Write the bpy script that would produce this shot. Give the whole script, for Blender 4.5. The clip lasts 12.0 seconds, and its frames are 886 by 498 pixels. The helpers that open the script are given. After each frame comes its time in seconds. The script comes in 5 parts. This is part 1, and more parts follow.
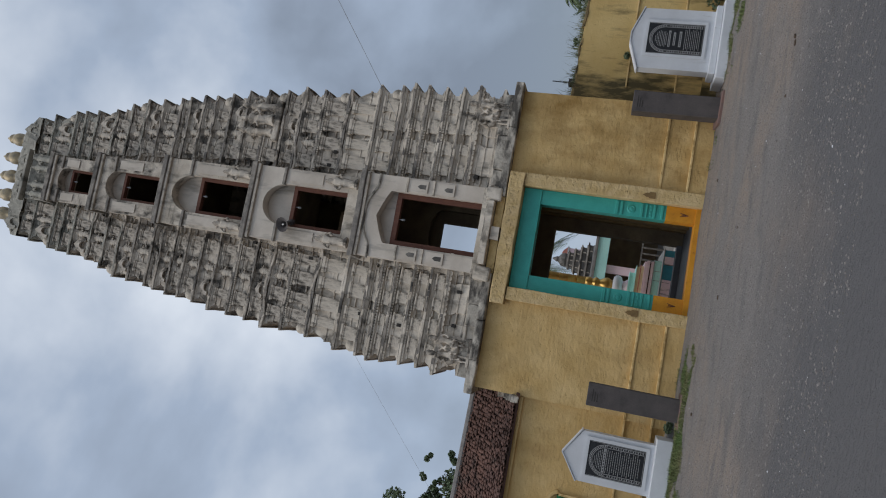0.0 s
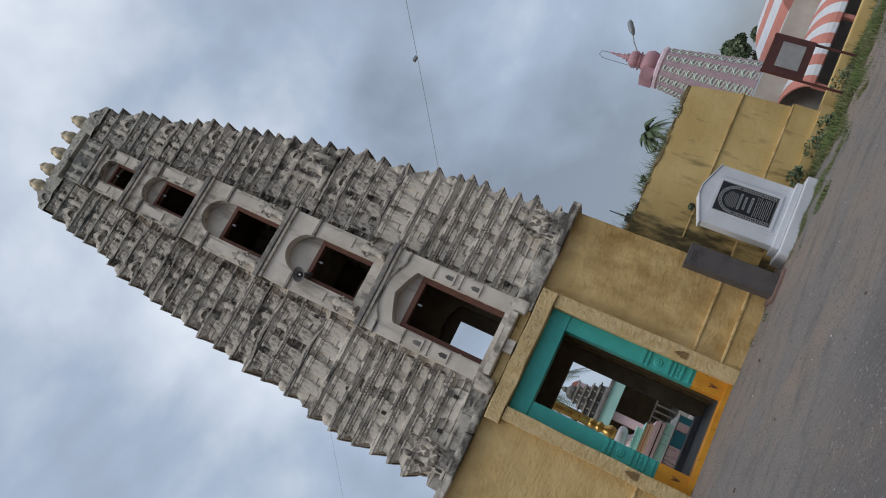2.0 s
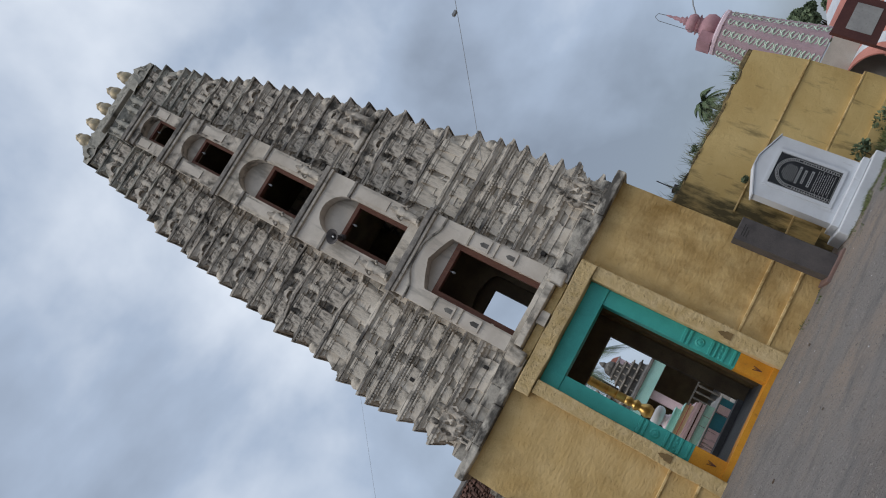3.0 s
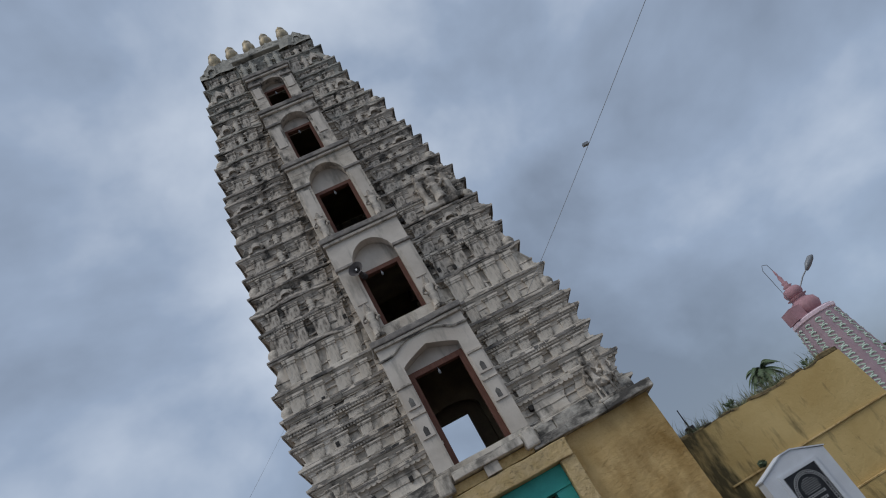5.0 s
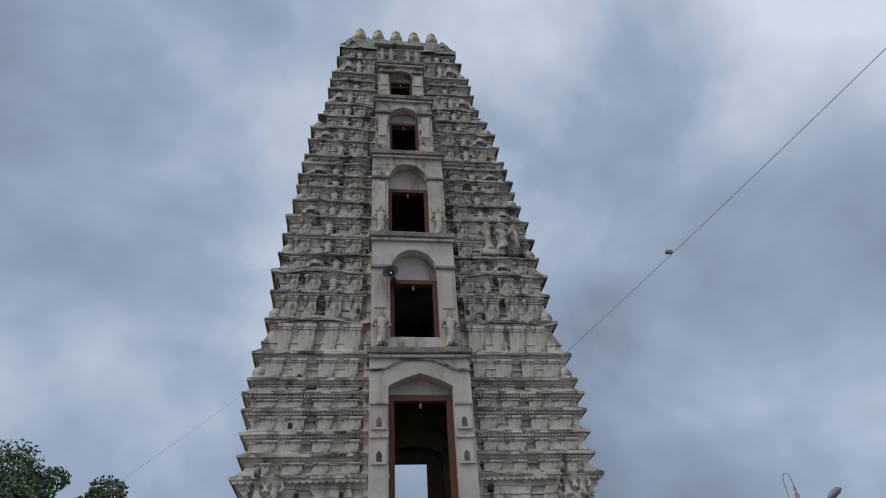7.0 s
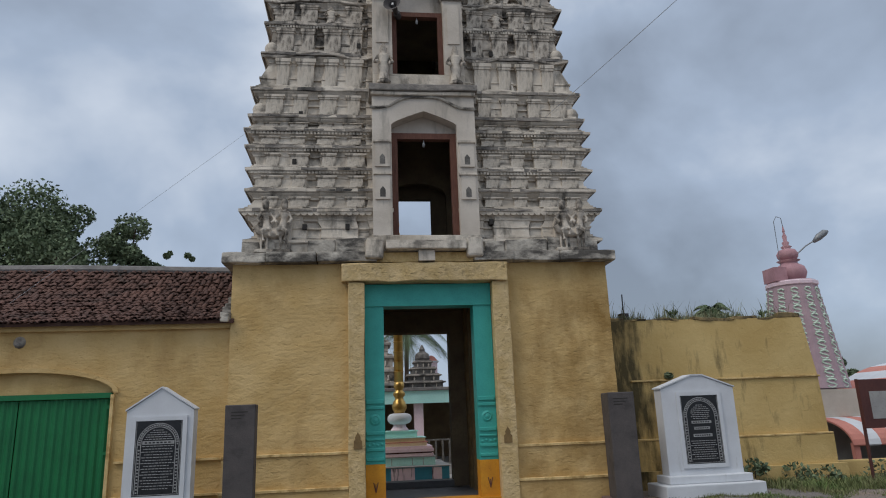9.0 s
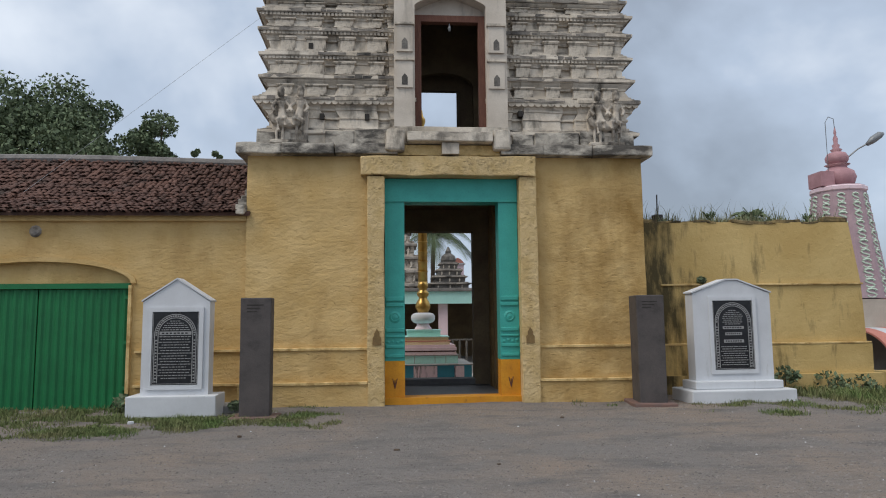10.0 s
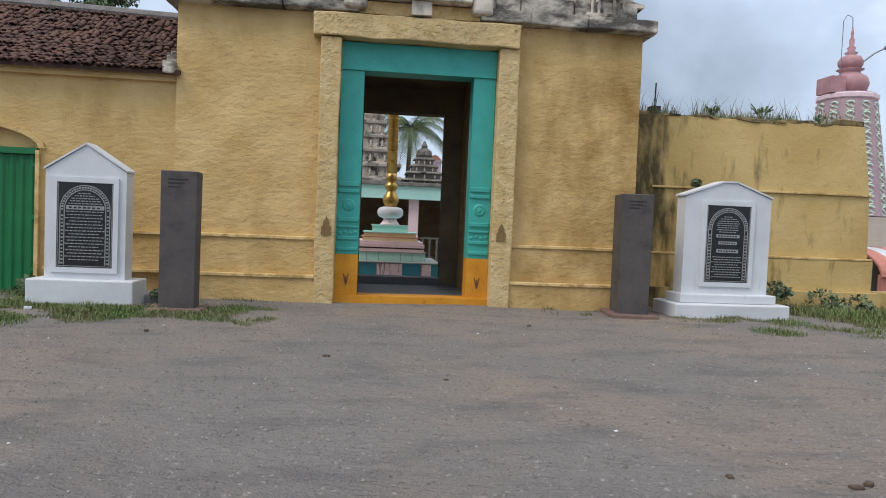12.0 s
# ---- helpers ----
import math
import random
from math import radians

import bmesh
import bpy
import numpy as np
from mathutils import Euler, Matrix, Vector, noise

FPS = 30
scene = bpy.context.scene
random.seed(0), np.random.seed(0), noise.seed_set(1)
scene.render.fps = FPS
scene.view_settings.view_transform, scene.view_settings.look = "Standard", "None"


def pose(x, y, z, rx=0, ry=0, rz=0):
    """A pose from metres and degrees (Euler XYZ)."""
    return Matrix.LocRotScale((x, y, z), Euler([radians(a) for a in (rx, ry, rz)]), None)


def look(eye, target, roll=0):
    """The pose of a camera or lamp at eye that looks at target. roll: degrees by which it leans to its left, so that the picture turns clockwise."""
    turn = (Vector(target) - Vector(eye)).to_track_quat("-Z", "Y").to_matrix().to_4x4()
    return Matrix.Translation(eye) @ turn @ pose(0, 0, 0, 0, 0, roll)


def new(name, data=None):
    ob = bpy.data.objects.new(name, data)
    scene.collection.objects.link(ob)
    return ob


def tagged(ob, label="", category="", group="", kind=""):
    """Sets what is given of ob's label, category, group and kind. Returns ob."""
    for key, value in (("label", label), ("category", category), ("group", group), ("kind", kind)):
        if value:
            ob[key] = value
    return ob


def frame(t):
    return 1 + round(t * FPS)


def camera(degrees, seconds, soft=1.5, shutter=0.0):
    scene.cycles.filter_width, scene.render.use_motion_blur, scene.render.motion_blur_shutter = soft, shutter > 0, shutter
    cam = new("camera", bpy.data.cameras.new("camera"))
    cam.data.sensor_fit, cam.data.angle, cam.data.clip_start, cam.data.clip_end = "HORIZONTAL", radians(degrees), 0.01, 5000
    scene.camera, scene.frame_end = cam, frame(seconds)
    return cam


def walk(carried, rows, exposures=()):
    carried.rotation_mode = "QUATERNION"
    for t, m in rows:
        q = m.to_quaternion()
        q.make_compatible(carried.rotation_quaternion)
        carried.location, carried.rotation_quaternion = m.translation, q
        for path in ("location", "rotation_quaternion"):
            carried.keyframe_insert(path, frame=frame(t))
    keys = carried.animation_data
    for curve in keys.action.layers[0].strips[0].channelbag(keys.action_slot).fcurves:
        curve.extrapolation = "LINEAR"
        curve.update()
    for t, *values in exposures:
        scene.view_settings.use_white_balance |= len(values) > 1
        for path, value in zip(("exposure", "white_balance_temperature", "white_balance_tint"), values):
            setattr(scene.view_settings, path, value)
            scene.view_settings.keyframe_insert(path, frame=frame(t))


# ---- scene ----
cam = camera(67.0, 12.0, soft=1.05)
PATH = [
    (0, (-1.908, -16.098, 1.675), (-1.743, -14.169, 2.177), -81.1),
    (0.5, (-1.824, -15.964, 1.696), (-1.643, -14.026, 2.155), -79.4),
    (1, (-1.741, -15.754, 1.729), (-1.511, -13.819, 2.178), -75.9),
    (1.5, (-1.703, -15.519, 1.775), (-1.416, -13.65, 2.428), -70.2),
    (2, (-1.753, -15.308, 1.864), (-1.354, -13.456, 2.506), -66.9),
    (2.5, (-1.728, -15.022, 1.824), (-1.327, -13.172, 2.469), -66.4),
    (3, (-1.627, -14.789, 1.775), (-1.37, -12.942, 2.497), -63.4),
    (3.2, (-1.58, -14.708, 1.774), (-1.335, -12.853, 2.481), -63.3),
    (4.8, (-1.397, -14.113, 1.867), (-1.098, -12.322, 2.704), -37.2),
    (5, (-1.415, -14.03, 1.847), (-1.052, -12.318, 2.815), -31.7),
    (5.5, (-1.437, -13.738, 1.773), (-1.07, -12.058, 2.795), -20.7),
    (6, (-1.384, -13.44, 1.689), (-1.201, -11.773, 2.778), -6.4),
    (6.5, (-1.341, -13.256, 1.678), (-1.094, -11.679, 2.884), -3.1),
    (8.3, (-1.295, -12.984, 1.619), (-1.033, -11.14, 2.347), -5.2),
    (8.5, (-1.27, -12.962, 1.602), (-1.011, -11.093, 2.265), -4.4),
    (9, (-1.207, -12.857, 1.545), (-0.971, -10.932, 2.031), -2.1),
    (9.5, (-1.143, -12.565, 1.499), (-0.933, -10.6, 1.808), -1.8),
    (10, (-1.022, -12.241, 1.477), (-0.876, -10.257, 1.687), -0.6),
    (10.5, (-0.926, -11.913, 1.428), (-0.806, -9.918, 1.492), 1.4),
    (11, (-0.842, -11.582, 1.396), (-0.729, -9.585, 1.422), 0.3),
    (11.5, (-0.731, -11.156, 1.354), (-0.594, -9.161, 1.338), 1.6),
    (12, (-0.605, -10.737, 1.304), (-0.395, -8.749, 1.226), 2.4),
]
walk(cam, [(t, look(eye, target, roll)) for t, eye, target, roll in PATH],
     exposures=[(0.0, 0.2, 6650, 10), (3.0, 0.36, 6650, 10), (5.0, 0.0, 6350, 10), (6.5, 0.0, 6350, 10), (8.5, 0.1, 6500, 10), (9.5, 0.45, 6800, 10), (10.5, 0.6, 6900, 10), (11.0, 0.6, 6850, 10), (12.0, 0.9, 6750, 10)])

# ---- sky and light ----
world = bpy.data.worlds.new("overcast_sky")
scene.world = world
world.use_nodes = True
wn, wl = world.node_tree.nodes, world.node_tree.links
wn.clear()
w_out = wn.new("ShaderNodeOutputWorld")
w_bg = wn.new("ShaderNodeBackground")
w_sky = wn.new("ShaderNodeTexSky")
w_sky.sky_type = "NISHITA"
w_sky.sun_disc = False
w_sky.sun_elevation, w_sky.sun_rotation = radians(52), radians(239)
w_co = wn.new("ShaderNodeTexCoord")
w_map = wn.new("ShaderNodeMapping")
w_map.inputs["Scale"].default_value = (1.0, 1.0, 1.15)
w_map.inputs["Location"].default_value = (0.35, 0.1, 0.25)
w_noise = wn.new("ShaderNodeTexNoise")
w_noise.inputs["Scale"].default_value = 2.1
w_noise.inputs["Detail"].default_value = 6.0
w_noise.inputs["Roughness"].default_value = 0.5
w_noise.inputs["Distortion"].default_value = 0.15
w_ramp = wn.new("ShaderNodeValToRGB")
w_ramp.color_ramp.elements[0].position, w_ramp.color_ramp.elements[0].color = 0.32, (0.195, 0.235, 0.30, 1)
w_ramp.color_ramp.elements[1].position, w_ramp.color_ramp.elements[1].color = 0.68, (0.71, 0.77, 0.855, 1)
e = w_ramp.color_ramp.elements.new(0.48)
e.color = (0.335, 0.41, 0.53, 1)
w_scale = wn.new("ShaderNodeVectorMath")
w_scale.operation = "SCALE"
w_scale.inputs["Scale"].default_value = 0.10
w_mix = wn.new("ShaderNodeMix")
w_mix.data_type = "RGBA"
w_mix.inputs[0].default_value = 0.88
wl.new(w_co.outputs["Generated"], w_map.inputs["Vector"])
wl.new(w_map.outputs[0], w_noise.inputs["Vector"])
w_dot = wn.new("ShaderNodeVectorMath")
w_dot.operation = "DOT_PRODUCT"
w_dot.inputs[1].default_value = (0.15, 0.0, 0.28)
w_sum = wn.new("ShaderNodeMath")
w_sum.operation = "ADD"
w_off = wn.new("ShaderNodeMath")
w_off.operation = "SUBTRACT"
w_off.inputs[1].default_value = 0.118
wl.new(w_co.outputs["Generated"], w_dot.inputs[0])
wl.new(w_dot.outputs["Value"], w_off.inputs[0])
wl.new(w_noise.outputs["Fac"], w_sum.inputs[0])
wl.new(w_off.outputs[0], w_sum.inputs[1])
# the cloud deck thins overhead on one side and low down on the other
w_xyz = wn.new("ShaderNodeSeparateXYZ")
w_high = wn.new("ShaderNodeMath")
w_high.operation, w_high.inputs[1].default_value = "SUBTRACT", 0.5
w_twist = wn.new("ShaderNodeMath")
w_twist.operation = "MULTIPLY"
w_gain = wn.new("ShaderNodeMath")
w_gain.operation, w_gain.inputs[1].default_value = "MULTIPLY_ADD", 0.5
wl.new(w_co.outputs["Generated"], w_xyz.inputs[0])
wl.new(w_xyz.outputs["Z"], w_high.inputs[0])
wl.new(w_xyz.outputs["X"], w_twist.inputs[0])
wl.new(w_high.outputs[0], w_twist.inputs[1])
wl.new(w_twist.outputs[0], w_gain.inputs[0])
wl.new(w_sum.outputs[0], w_gain.inputs[2])
wl.new(w_gain.outputs[0], w_ramp.inputs["Fac"])
wl.new(w_sky.outputs[0], w_scale.inputs[0])
wl.new(w_scale.outputs[0], w_mix.inputs[6])
wl.new(w_ramp.outputs[0], w_mix.inputs[7])
wl.new(w_mix.outputs[2], w_bg.inputs["Color"])
w_bg.inputs["Strength"].default_value = 1.0
wl.new(w_bg.outputs[0], w_out.inputs[0])
sun = new("sun", bpy.data.lights.new("sun", "SUN"))
sun.data.energy, sun.data.angle, sun.data.color = 1.1, radians(28), (1.0, 0.96, 0.9)
sun.matrix_world = look((-16, -9.5, 24), (0, 0, 0))


# ---- materials ----
def material(name, base, second=None, rough=0.85, metal=0.0, scale=3.0, fine=60.0, bump=0.3, mix=(0.35, 0.65), stretch=(1, 1, 1),
             stain=None, stain_scale=1.2, stain_at=(0.55, 0.7), stain_stretch=(1, 1, 1), top_dirt=None, top_amount=0.0, spread=0.0, spec=0.3, big=0.0, island=0.0, stain_side=None, grain_dark=0.5, big_scale=0.0, band=None, big_stretch=(1, 1, 1), pits=0.0, chips=0.0, road=None):
    """A procedural surface: two tones mixed by noise, fine grain, relief, stains, and dirt lying on upward faces."""
    m = bpy.data.materials.new(name)
    m.use_nodes = True
    nt = m.node_tree
    N, L = nt.nodes, nt.links
    bsdf = N["Principled BSDF"]
    bsdf.inputs["Roughness"].default_value = rough
    bsdf.inputs["Metallic"].default_value = metal
    bsdf.inputs["Specular IOR Level"].default_value = spec
    co = N.new("ShaderNodeTexCoord")

    def noise_at(sc, st, detail=5.0):
        mp = N.new("ShaderNodeMapping")
        mp.inputs["Scale"].default_value = st
        n = N.new("ShaderNodeTexNoise")
        n.inputs["Scale"].default_value = sc
        n.inputs["Detail"].default_value = detail
        n.inputs["Roughness"].default_value = 0.6
        L.new(co.outputs["Object"], mp.inputs["Vector"])
        L.new(mp.outputs[0], n.inputs["Vector"])
        return n.outputs["Fac"]

    def ramp(fac, lo, hi):
        r = N.new("ShaderNodeMapRange")
        r.inputs["From Min"].default_value, r.inputs["From Max"].default_value = lo, hi
        L.new(fac, r.inputs["Value"])
        return r.outputs[0]

    def mixed(fac, a, b, blend="MIX"):
        x = N.new("ShaderNodeMix")
        x.data_type, x.blend_type = "RGBA", blend
        L.new(fac, x.inputs[0])
        for socket, v in ((x.inputs[6], a), (x.inputs[7], b)):
            if hasattr(v, "links"):
                L.new(v, socket)
            else:
                socket.default_value = (*v, 1)
        return x.outputs[2]

    second = second or tuple(c * 0.8 for c in base)
    col = mixed(ramp(noise_at(scale, stretch), *mix), base, second)
    grain = noise_at(fine, (1, 1, 1), 3.0)
    dark = tuple(c * 0.72 for c in second)
    g = N.new("ShaderNodeMath")
    g.operation = "MULTIPLY"
    L.new(ramp(grain, 0.5, 0.75), g.inputs[0])
    g.inputs[1].default_value = grain_dark
    col = mixed(g.outputs[0], col, dark)
    if spread:
        info = N.new("ShaderNodeObjectInfo")
        hsv = N.new("ShaderNodeHueSaturation")
        vr = N.new("ShaderNodeMapRange")
        vr.inputs["To Min"].default_value, vr.inputs["To Max"].default_value = 1 - spread, 1 + spread
        L.new(info.outputs["Random"], vr.inputs["Value"])
        L.new(vr.outputs[0], hsv.inputs["Value"])
        L.new(col, hsv.inputs["Color"])
        col = hsv.outputs[0]
    if island:
        geo_i = N.new("ShaderNodeNewGeometry")
        hsv_i = N.new("ShaderNodeHueSaturation")
        vi = N.new("ShaderNodeMapRange")
        vi.inputs["To Min"].default_value, vi.inputs["To Max"].default_value = 1 - island, 1 + island
        L.new(geo_i.outputs["Random Per Island"], vi.inputs["Value"])
        L.new(vi.outputs[0], hsv_i.inputs["Value"])
        L.new(col, hsv_i.inputs["Color"])
        col = hsv_i.outputs[0]
    if stain:
        amount = noise_at(stain_scale, stain_stretch, 8.0)
        if stain_side:
            x_from, x_to, gain = stain_side
            sx = N.new("ShaderNodeSeparateXYZ")
            L.new(co.outputs["Object"], sx.inputs[0])
            r = N.new("ShaderNodeMapRange")
            r.inputs["From Min"].default_value, r.inputs["From Max"].default_value = x_from, x_to
            r.inputs["To Min"].default_value, r.inputs["To Max"].default_value = gain, 0.0
            L.new(sx.outputs["X"], r.inputs["Value"])
            plus = N.new("ShaderNodeMath")
            plus.operation = "ADD"
            L.new(amount, plus.inputs[0])
            L.new(r.outputs[0], plus.inputs[1])
            amount = plus.outputs[0]
        col = mixed(ramp(amount, *stain_at), col, stain)
    if road:
        y_from, y_to, tone = road
        sy = N.new("ShaderNodeSeparateXYZ")
        L.new(co.outputs["Object"], sy.inputs[0])
        wob = N.new("ShaderNodeMath")
        wob.operation = "MULTIPLY_ADD"
        L.new(noise_at(0.6, (1, 1, 1), 5.0), wob.inputs[0])
        wob.inputs[1].default_value = 5.0
        L.new(sy.outputs["Y"], wob.inputs[2])
        col = mixed(ramp(wob.outputs[0], y_from + 2.5, y_to + 2.5), col, tone)
    if chips:
        c2 = N.new("ShaderNodeMath")
        c2.operation = "MULTIPLY"
        L.new(ramp(noise_at(10.0, (0.8, 1, 1.7), 4.0), 0.62, 0.68), c2.inputs[0])
        c2.inputs[1].default_value = chips
        col = mixed(c2.outputs[0], col, tuple(c * 0.55 for c in second))
    if band:
        col = mixed(ramp(noise_at(1.1, (0.8, 0.8, 5.0), 7.0), 0.585, 0.68), col, band)
    if top_dirt:
        geo = N.new("ShaderNodeNewGeometry")
        sep = N.new("ShaderNodeSeparateXYZ")
        L.new(geo.outputs["True Normal"], sep.inputs[0])
        up = ramp(sep.outputs["Z"], 0.15, 0.75)
        mm = N.new("ShaderNodeMath")
        mm.operation = "MULTIPLY"
        L.new(up, mm.inputs[0])
        L.new(ramp(noise_at(2.2, (1, 1, 1), 6.0), 0.3, 0.55), mm.inputs[1])
        m2 = N.new("ShaderNodeMath")
        m2.operation = "MULTIPLY"
        L.new(mm.outputs[0], m2.inputs[0])
        m2.inputs[1].default_value = top_amount
        col = mixed(m2.outputs[0], col, top_dirt)
    L.new(col, bsdf.inputs["Base Color"])
    b1 = N.new("ShaderNodeBump")
    b1.inputs["Strength"].default_value = bump
    b1.inputs["Distance"].default_value = 0.02
    L.new(grain, b1.inputs["Height"])
    if big:
        b2 = N.new("ShaderNodeBump")
        b2.inputs["Strength"].default_value = big
        b2.inputs["Distance"].default_value = 0.06
        L.new(noise_at(big_scale or scale * 2.2, big_stretch, 4.0), b2.inputs["Height"])
        L.new(b2.outputs[0], b1.inputs["Normal"])
        if pits:
            b3 = N.new("ShaderNodeBump")
            b3.inputs["Strength"].default_value = pits
            b3.inputs["Distance"].default_value = 0.05
            b3.invert = True
            L.new(ramp(noise_at(10.0, (0.8, 1, 1.7), 4.0), 0.60, 0.66), b3.inputs["Height"])
            L.new(b3.outputs[0], b2.inputs["Normal"])
    L.new(b1.outputs[0], bsdf.inputs["Normal"])
    return m


YELLOW = material("ochre_limewash", (0.645, 0.46, 0.215), (0.55, 0.365, 0.145), scale=1.3, fine=55, bump=0.16, big=0.42, big_scale=9, big_stretch=(0.8, 1, 1.3), pits=0.4, grain_dark=0.12, chips=0.10,
                  stain=(0.38, 0.24, 0.09), stain_scale=1.15, stain_at=(0.55, 0.82), stain_stretch=(1, 1, 0.55))
YELLOW_DAMP = material("rain_darkened_ochre_limewash", (0.645, 0.46, 0.215), (0.55, 0.365, 0.145), scale=1.3, fine=55, bump=0.16, big=0.42, big_scale=9, big_stretch=(0.8, 1, 1.3), pits=0.4, grain_dark=0.12, chips=0.10,
                       stain=(0.33, 0.20, 0.065), stain_scale=1.5, stain_at=(0.50, 0.80), stain_stretch=(1.1, 1.1, 0.7), stain_side=(3.7, 1.4, 0.16))
YELLOW_STAINED = material("mould_streaked_ochre_limewash", (0.63, 0.46, 0.20), (0.53, 0.365, 0.14), scale=0.9, fine=50, bump=0.14, big=0.25, big_scale=9, pits=0.3, grain_dark=0.12,
                          stain=(0.10, 0.078, 0.036), stain_scale=1.7, stain_at=(0.58, 0.78), stain_stretch=(2.2, 2.2, 0.55), stain_side=(3.6, 5.4, 0.37))
YELLOW_STONE = material("ochre_painted_stone", (0.65, 0.49, 0.265), (0.54, 0.385, 0.175), scale=4, fine=40, bump=0.25, big=0.6, big_scale=13, pits=0.6, grain_dark=0.14, chips=0.25,
                        stain=(0.26, 0.19, 0.10), stain_scale=5, stain_at=(0.62, 0.75))
COPING = material("mouldy_broken_coping", (0.40, 0.29, 0.13), (0.22, 0.165, 0.085), scale=3, fine=24, bump=0.4, big=0.5, mix=(0.3, 0.6),
                  stain=(0.06, 0.05, 0.032), stain_scale=3.2, stain_at=(0.46, 0.60))
WEEDS = material("dry_grey_green_weeds", (0.15, 0.19, 0.095), (0.26, 0.25, 0.16), scale=1.5, fine=30, bump=0.1, island=0.35)
# paler than the wall paint: light caught on ledge tops is in the colour
LEDGE = material("pale_lit_ledge_limewash", (0.73, 0.545, 0.27), (0.57, 0.39, 0.16), scale=6, fine=50, bump=0.3, stain=(0.40, 0.26, 0.10), stain_scale=3, stain_at=(0.5, 0.62))
STUCCO = material("weathered_white_stucco", (0.72, 0.645, 0.545), (0.50, 0.43, 0.345), scale=1.5, fine=26, bump=0.25, big=0.45, mix=(0.38, 0.66),
                  stain=(0.13, 0.115, 0.095), stain_scale=2.3, stain_at=(0.50, 0.70), stain_stretch=(1.5, 1.5, 0.6),
                  top_dirt=(0.05, 0.046, 0.04), top_amount=0.9, band=(0.20, 0.178, 0.15), grain_dark=0.2)
STUCCO_WORN = material("blotched_grey_stucco", (0.66, 0.59, 0.50), (0.42, 0.36, 0.295), scale=2.4, fine=20, bump=0.4, big=0.5, mix=(0.36, 0.64),
                       stain=(0.08, 0.072, 0.062), stain_scale=2.6, stain_at=(0.47, 0.63), stain_stretch=(1.2, 1.2, 0.8),
                       top_dirt=(0.05, 0.046, 0.04), top_amount=0.9, band=(0.12, 0.108, 0.092), grain_dark=0.3)
STUCCO_CLEAN = material("plain_white_stucco", (0.70, 0.63, 0.545), (0.54, 0.475, 0.40), scale=1.1, fine=30, bump=0.15, big=0.2, grain_dark=0.12,
                        stain=(0.24, 0.215, 0.18), stain_scale=1.9, stain_at=(0.54, 0.76), stain_stretch=(1.4, 1.4, 0.35),
                        top_dirt=(0.05, 0.048, 0.042), top_amount=0.8)
SLAB = material("black_stained_cornice_slab", (0.46, 0.41, 0.35), (0.22, 0.20, 0.18), scale=2.2, fine=16, bump=0.6, big=0.7, mix=(0.3, 0.6),
                stain=(0.05, 0.048, 0.045), stain_scale=1.6, stain_at=(0.5, 0.68))
CORNICE = material("grey_stained_cornice_stone", (0.64, 0.585, 0.50), (0.38, 0.345, 0.295), scale=2.6, fine=16, bump=0.5, big=0.6, mix=(0.35, 0.65),
                   stain=(0.10, 0.091, 0.08), stain_scale=2.6, stain_at=(0.45, 0.60), stain_stretch=(0.7, 0.7, 1.5), top_dirt=(0.06, 0.055, 0.05), top_amount=0.7)
TEAL = material("turquoise_gloss_paint", (0.045, 0.40, 0.345), (0.035, 0.335, 0.29), rough=0.5, scale=3, fine=40, bump=0.15, big=0.12, spec=0.45)
ORANGE = material("marigold_paint", (0.66, 0.30, 0.025), (0.55, 0.23, 0.02), rough=0.6, scale=3, fine=40, bump=0.2,
                  stain=(0.22, 0.10, 0.03), stain_scale=6, stain_at=(0.66, 0.75))
# dark brown for interiors; on the inner jambs it carries shade
DARK_PLASTER = material("dark_passage_plaster", (0.22, 0.165, 0.095), (0.14, 0.10, 0.065), scale=1.5, fine=20, bump=0.3)
PASSAGE_FLOOR = material("worn_passage_stone", (0.14, 0.135, 0.135), (0.10, 0.098, 0.10), rough=0.6, scale=2, fine=30)
FRAME_WOOD = material("red_brown_window_timber", (0.17, 0.075, 0.05), (0.12, 0.05, 0.035), rough=0.7, scale=5, fine=50, stretch=(6, 6, 1))
WHITE = material("white_enamel_masonry_paint", (0.64, 0.66, 0.69), (0.57, 0.585, 0.61), rough=0.6, scale=2.0, fine=30, bump=0.08, grain_dark=0.1,
                 stain=(0.28, 0.26, 0.23), stain_scale=2.6, stain_at=(0.65, 0.85), stain_stretch=(2, 2, 0.4))
GRANITE = material("polished_black_granite", (0.012, 0.013, 0.015), (0.02, 0.021, 0.024), rough=0.22, scale=8, fine=200, bump=0.02, spec=0.5)
ENGRAVED = material("pale_engraving", (0.36, 0.36, 0.36), (0.24, 0.24, 0.24), rough=0.8, scale=30, fine=200, bump=0.05)
SLATE = material("grey_dressed_stone", (0.105, 0.092, 0.088), (0.075, 0.067, 0.066), rough=0.75, scale=3, fine=55, bump=0.25, big=0.12,
                 stain=(0.055, 0.048, 0.047), stain_scale=3, stain_at=(0.55, 0.75))
PAD = material("reddish_stone_pad", (0.20, 0.12, 0.10), (0.16, 0.11, 0.10), scale=4, fine=40)
TILE = material("brown_country_roof_tile", (0.115, 0.06, 0.045), (0.075, 0.042, 0.034), scale=2.5, fine=30, bump=0.4, spread=0.4,
                stain=(0.04, 0.035, 0.03), stain_scale=1.4, stain_at=(0.52, 0.7))
RIDGE = material("grey_cement_ridge", (0.26, 0.245, 0.235), (0.17, 0.16, 0.155), scale=3, fine=20, bump=0.5)
GREEN = material("green_enamel_sheet", (0.008, 0.165, 0.055), (0.006, 0.135, 0.046), rough=0.5, scale=2, fine=30, bump=0.1, spec=0.4)
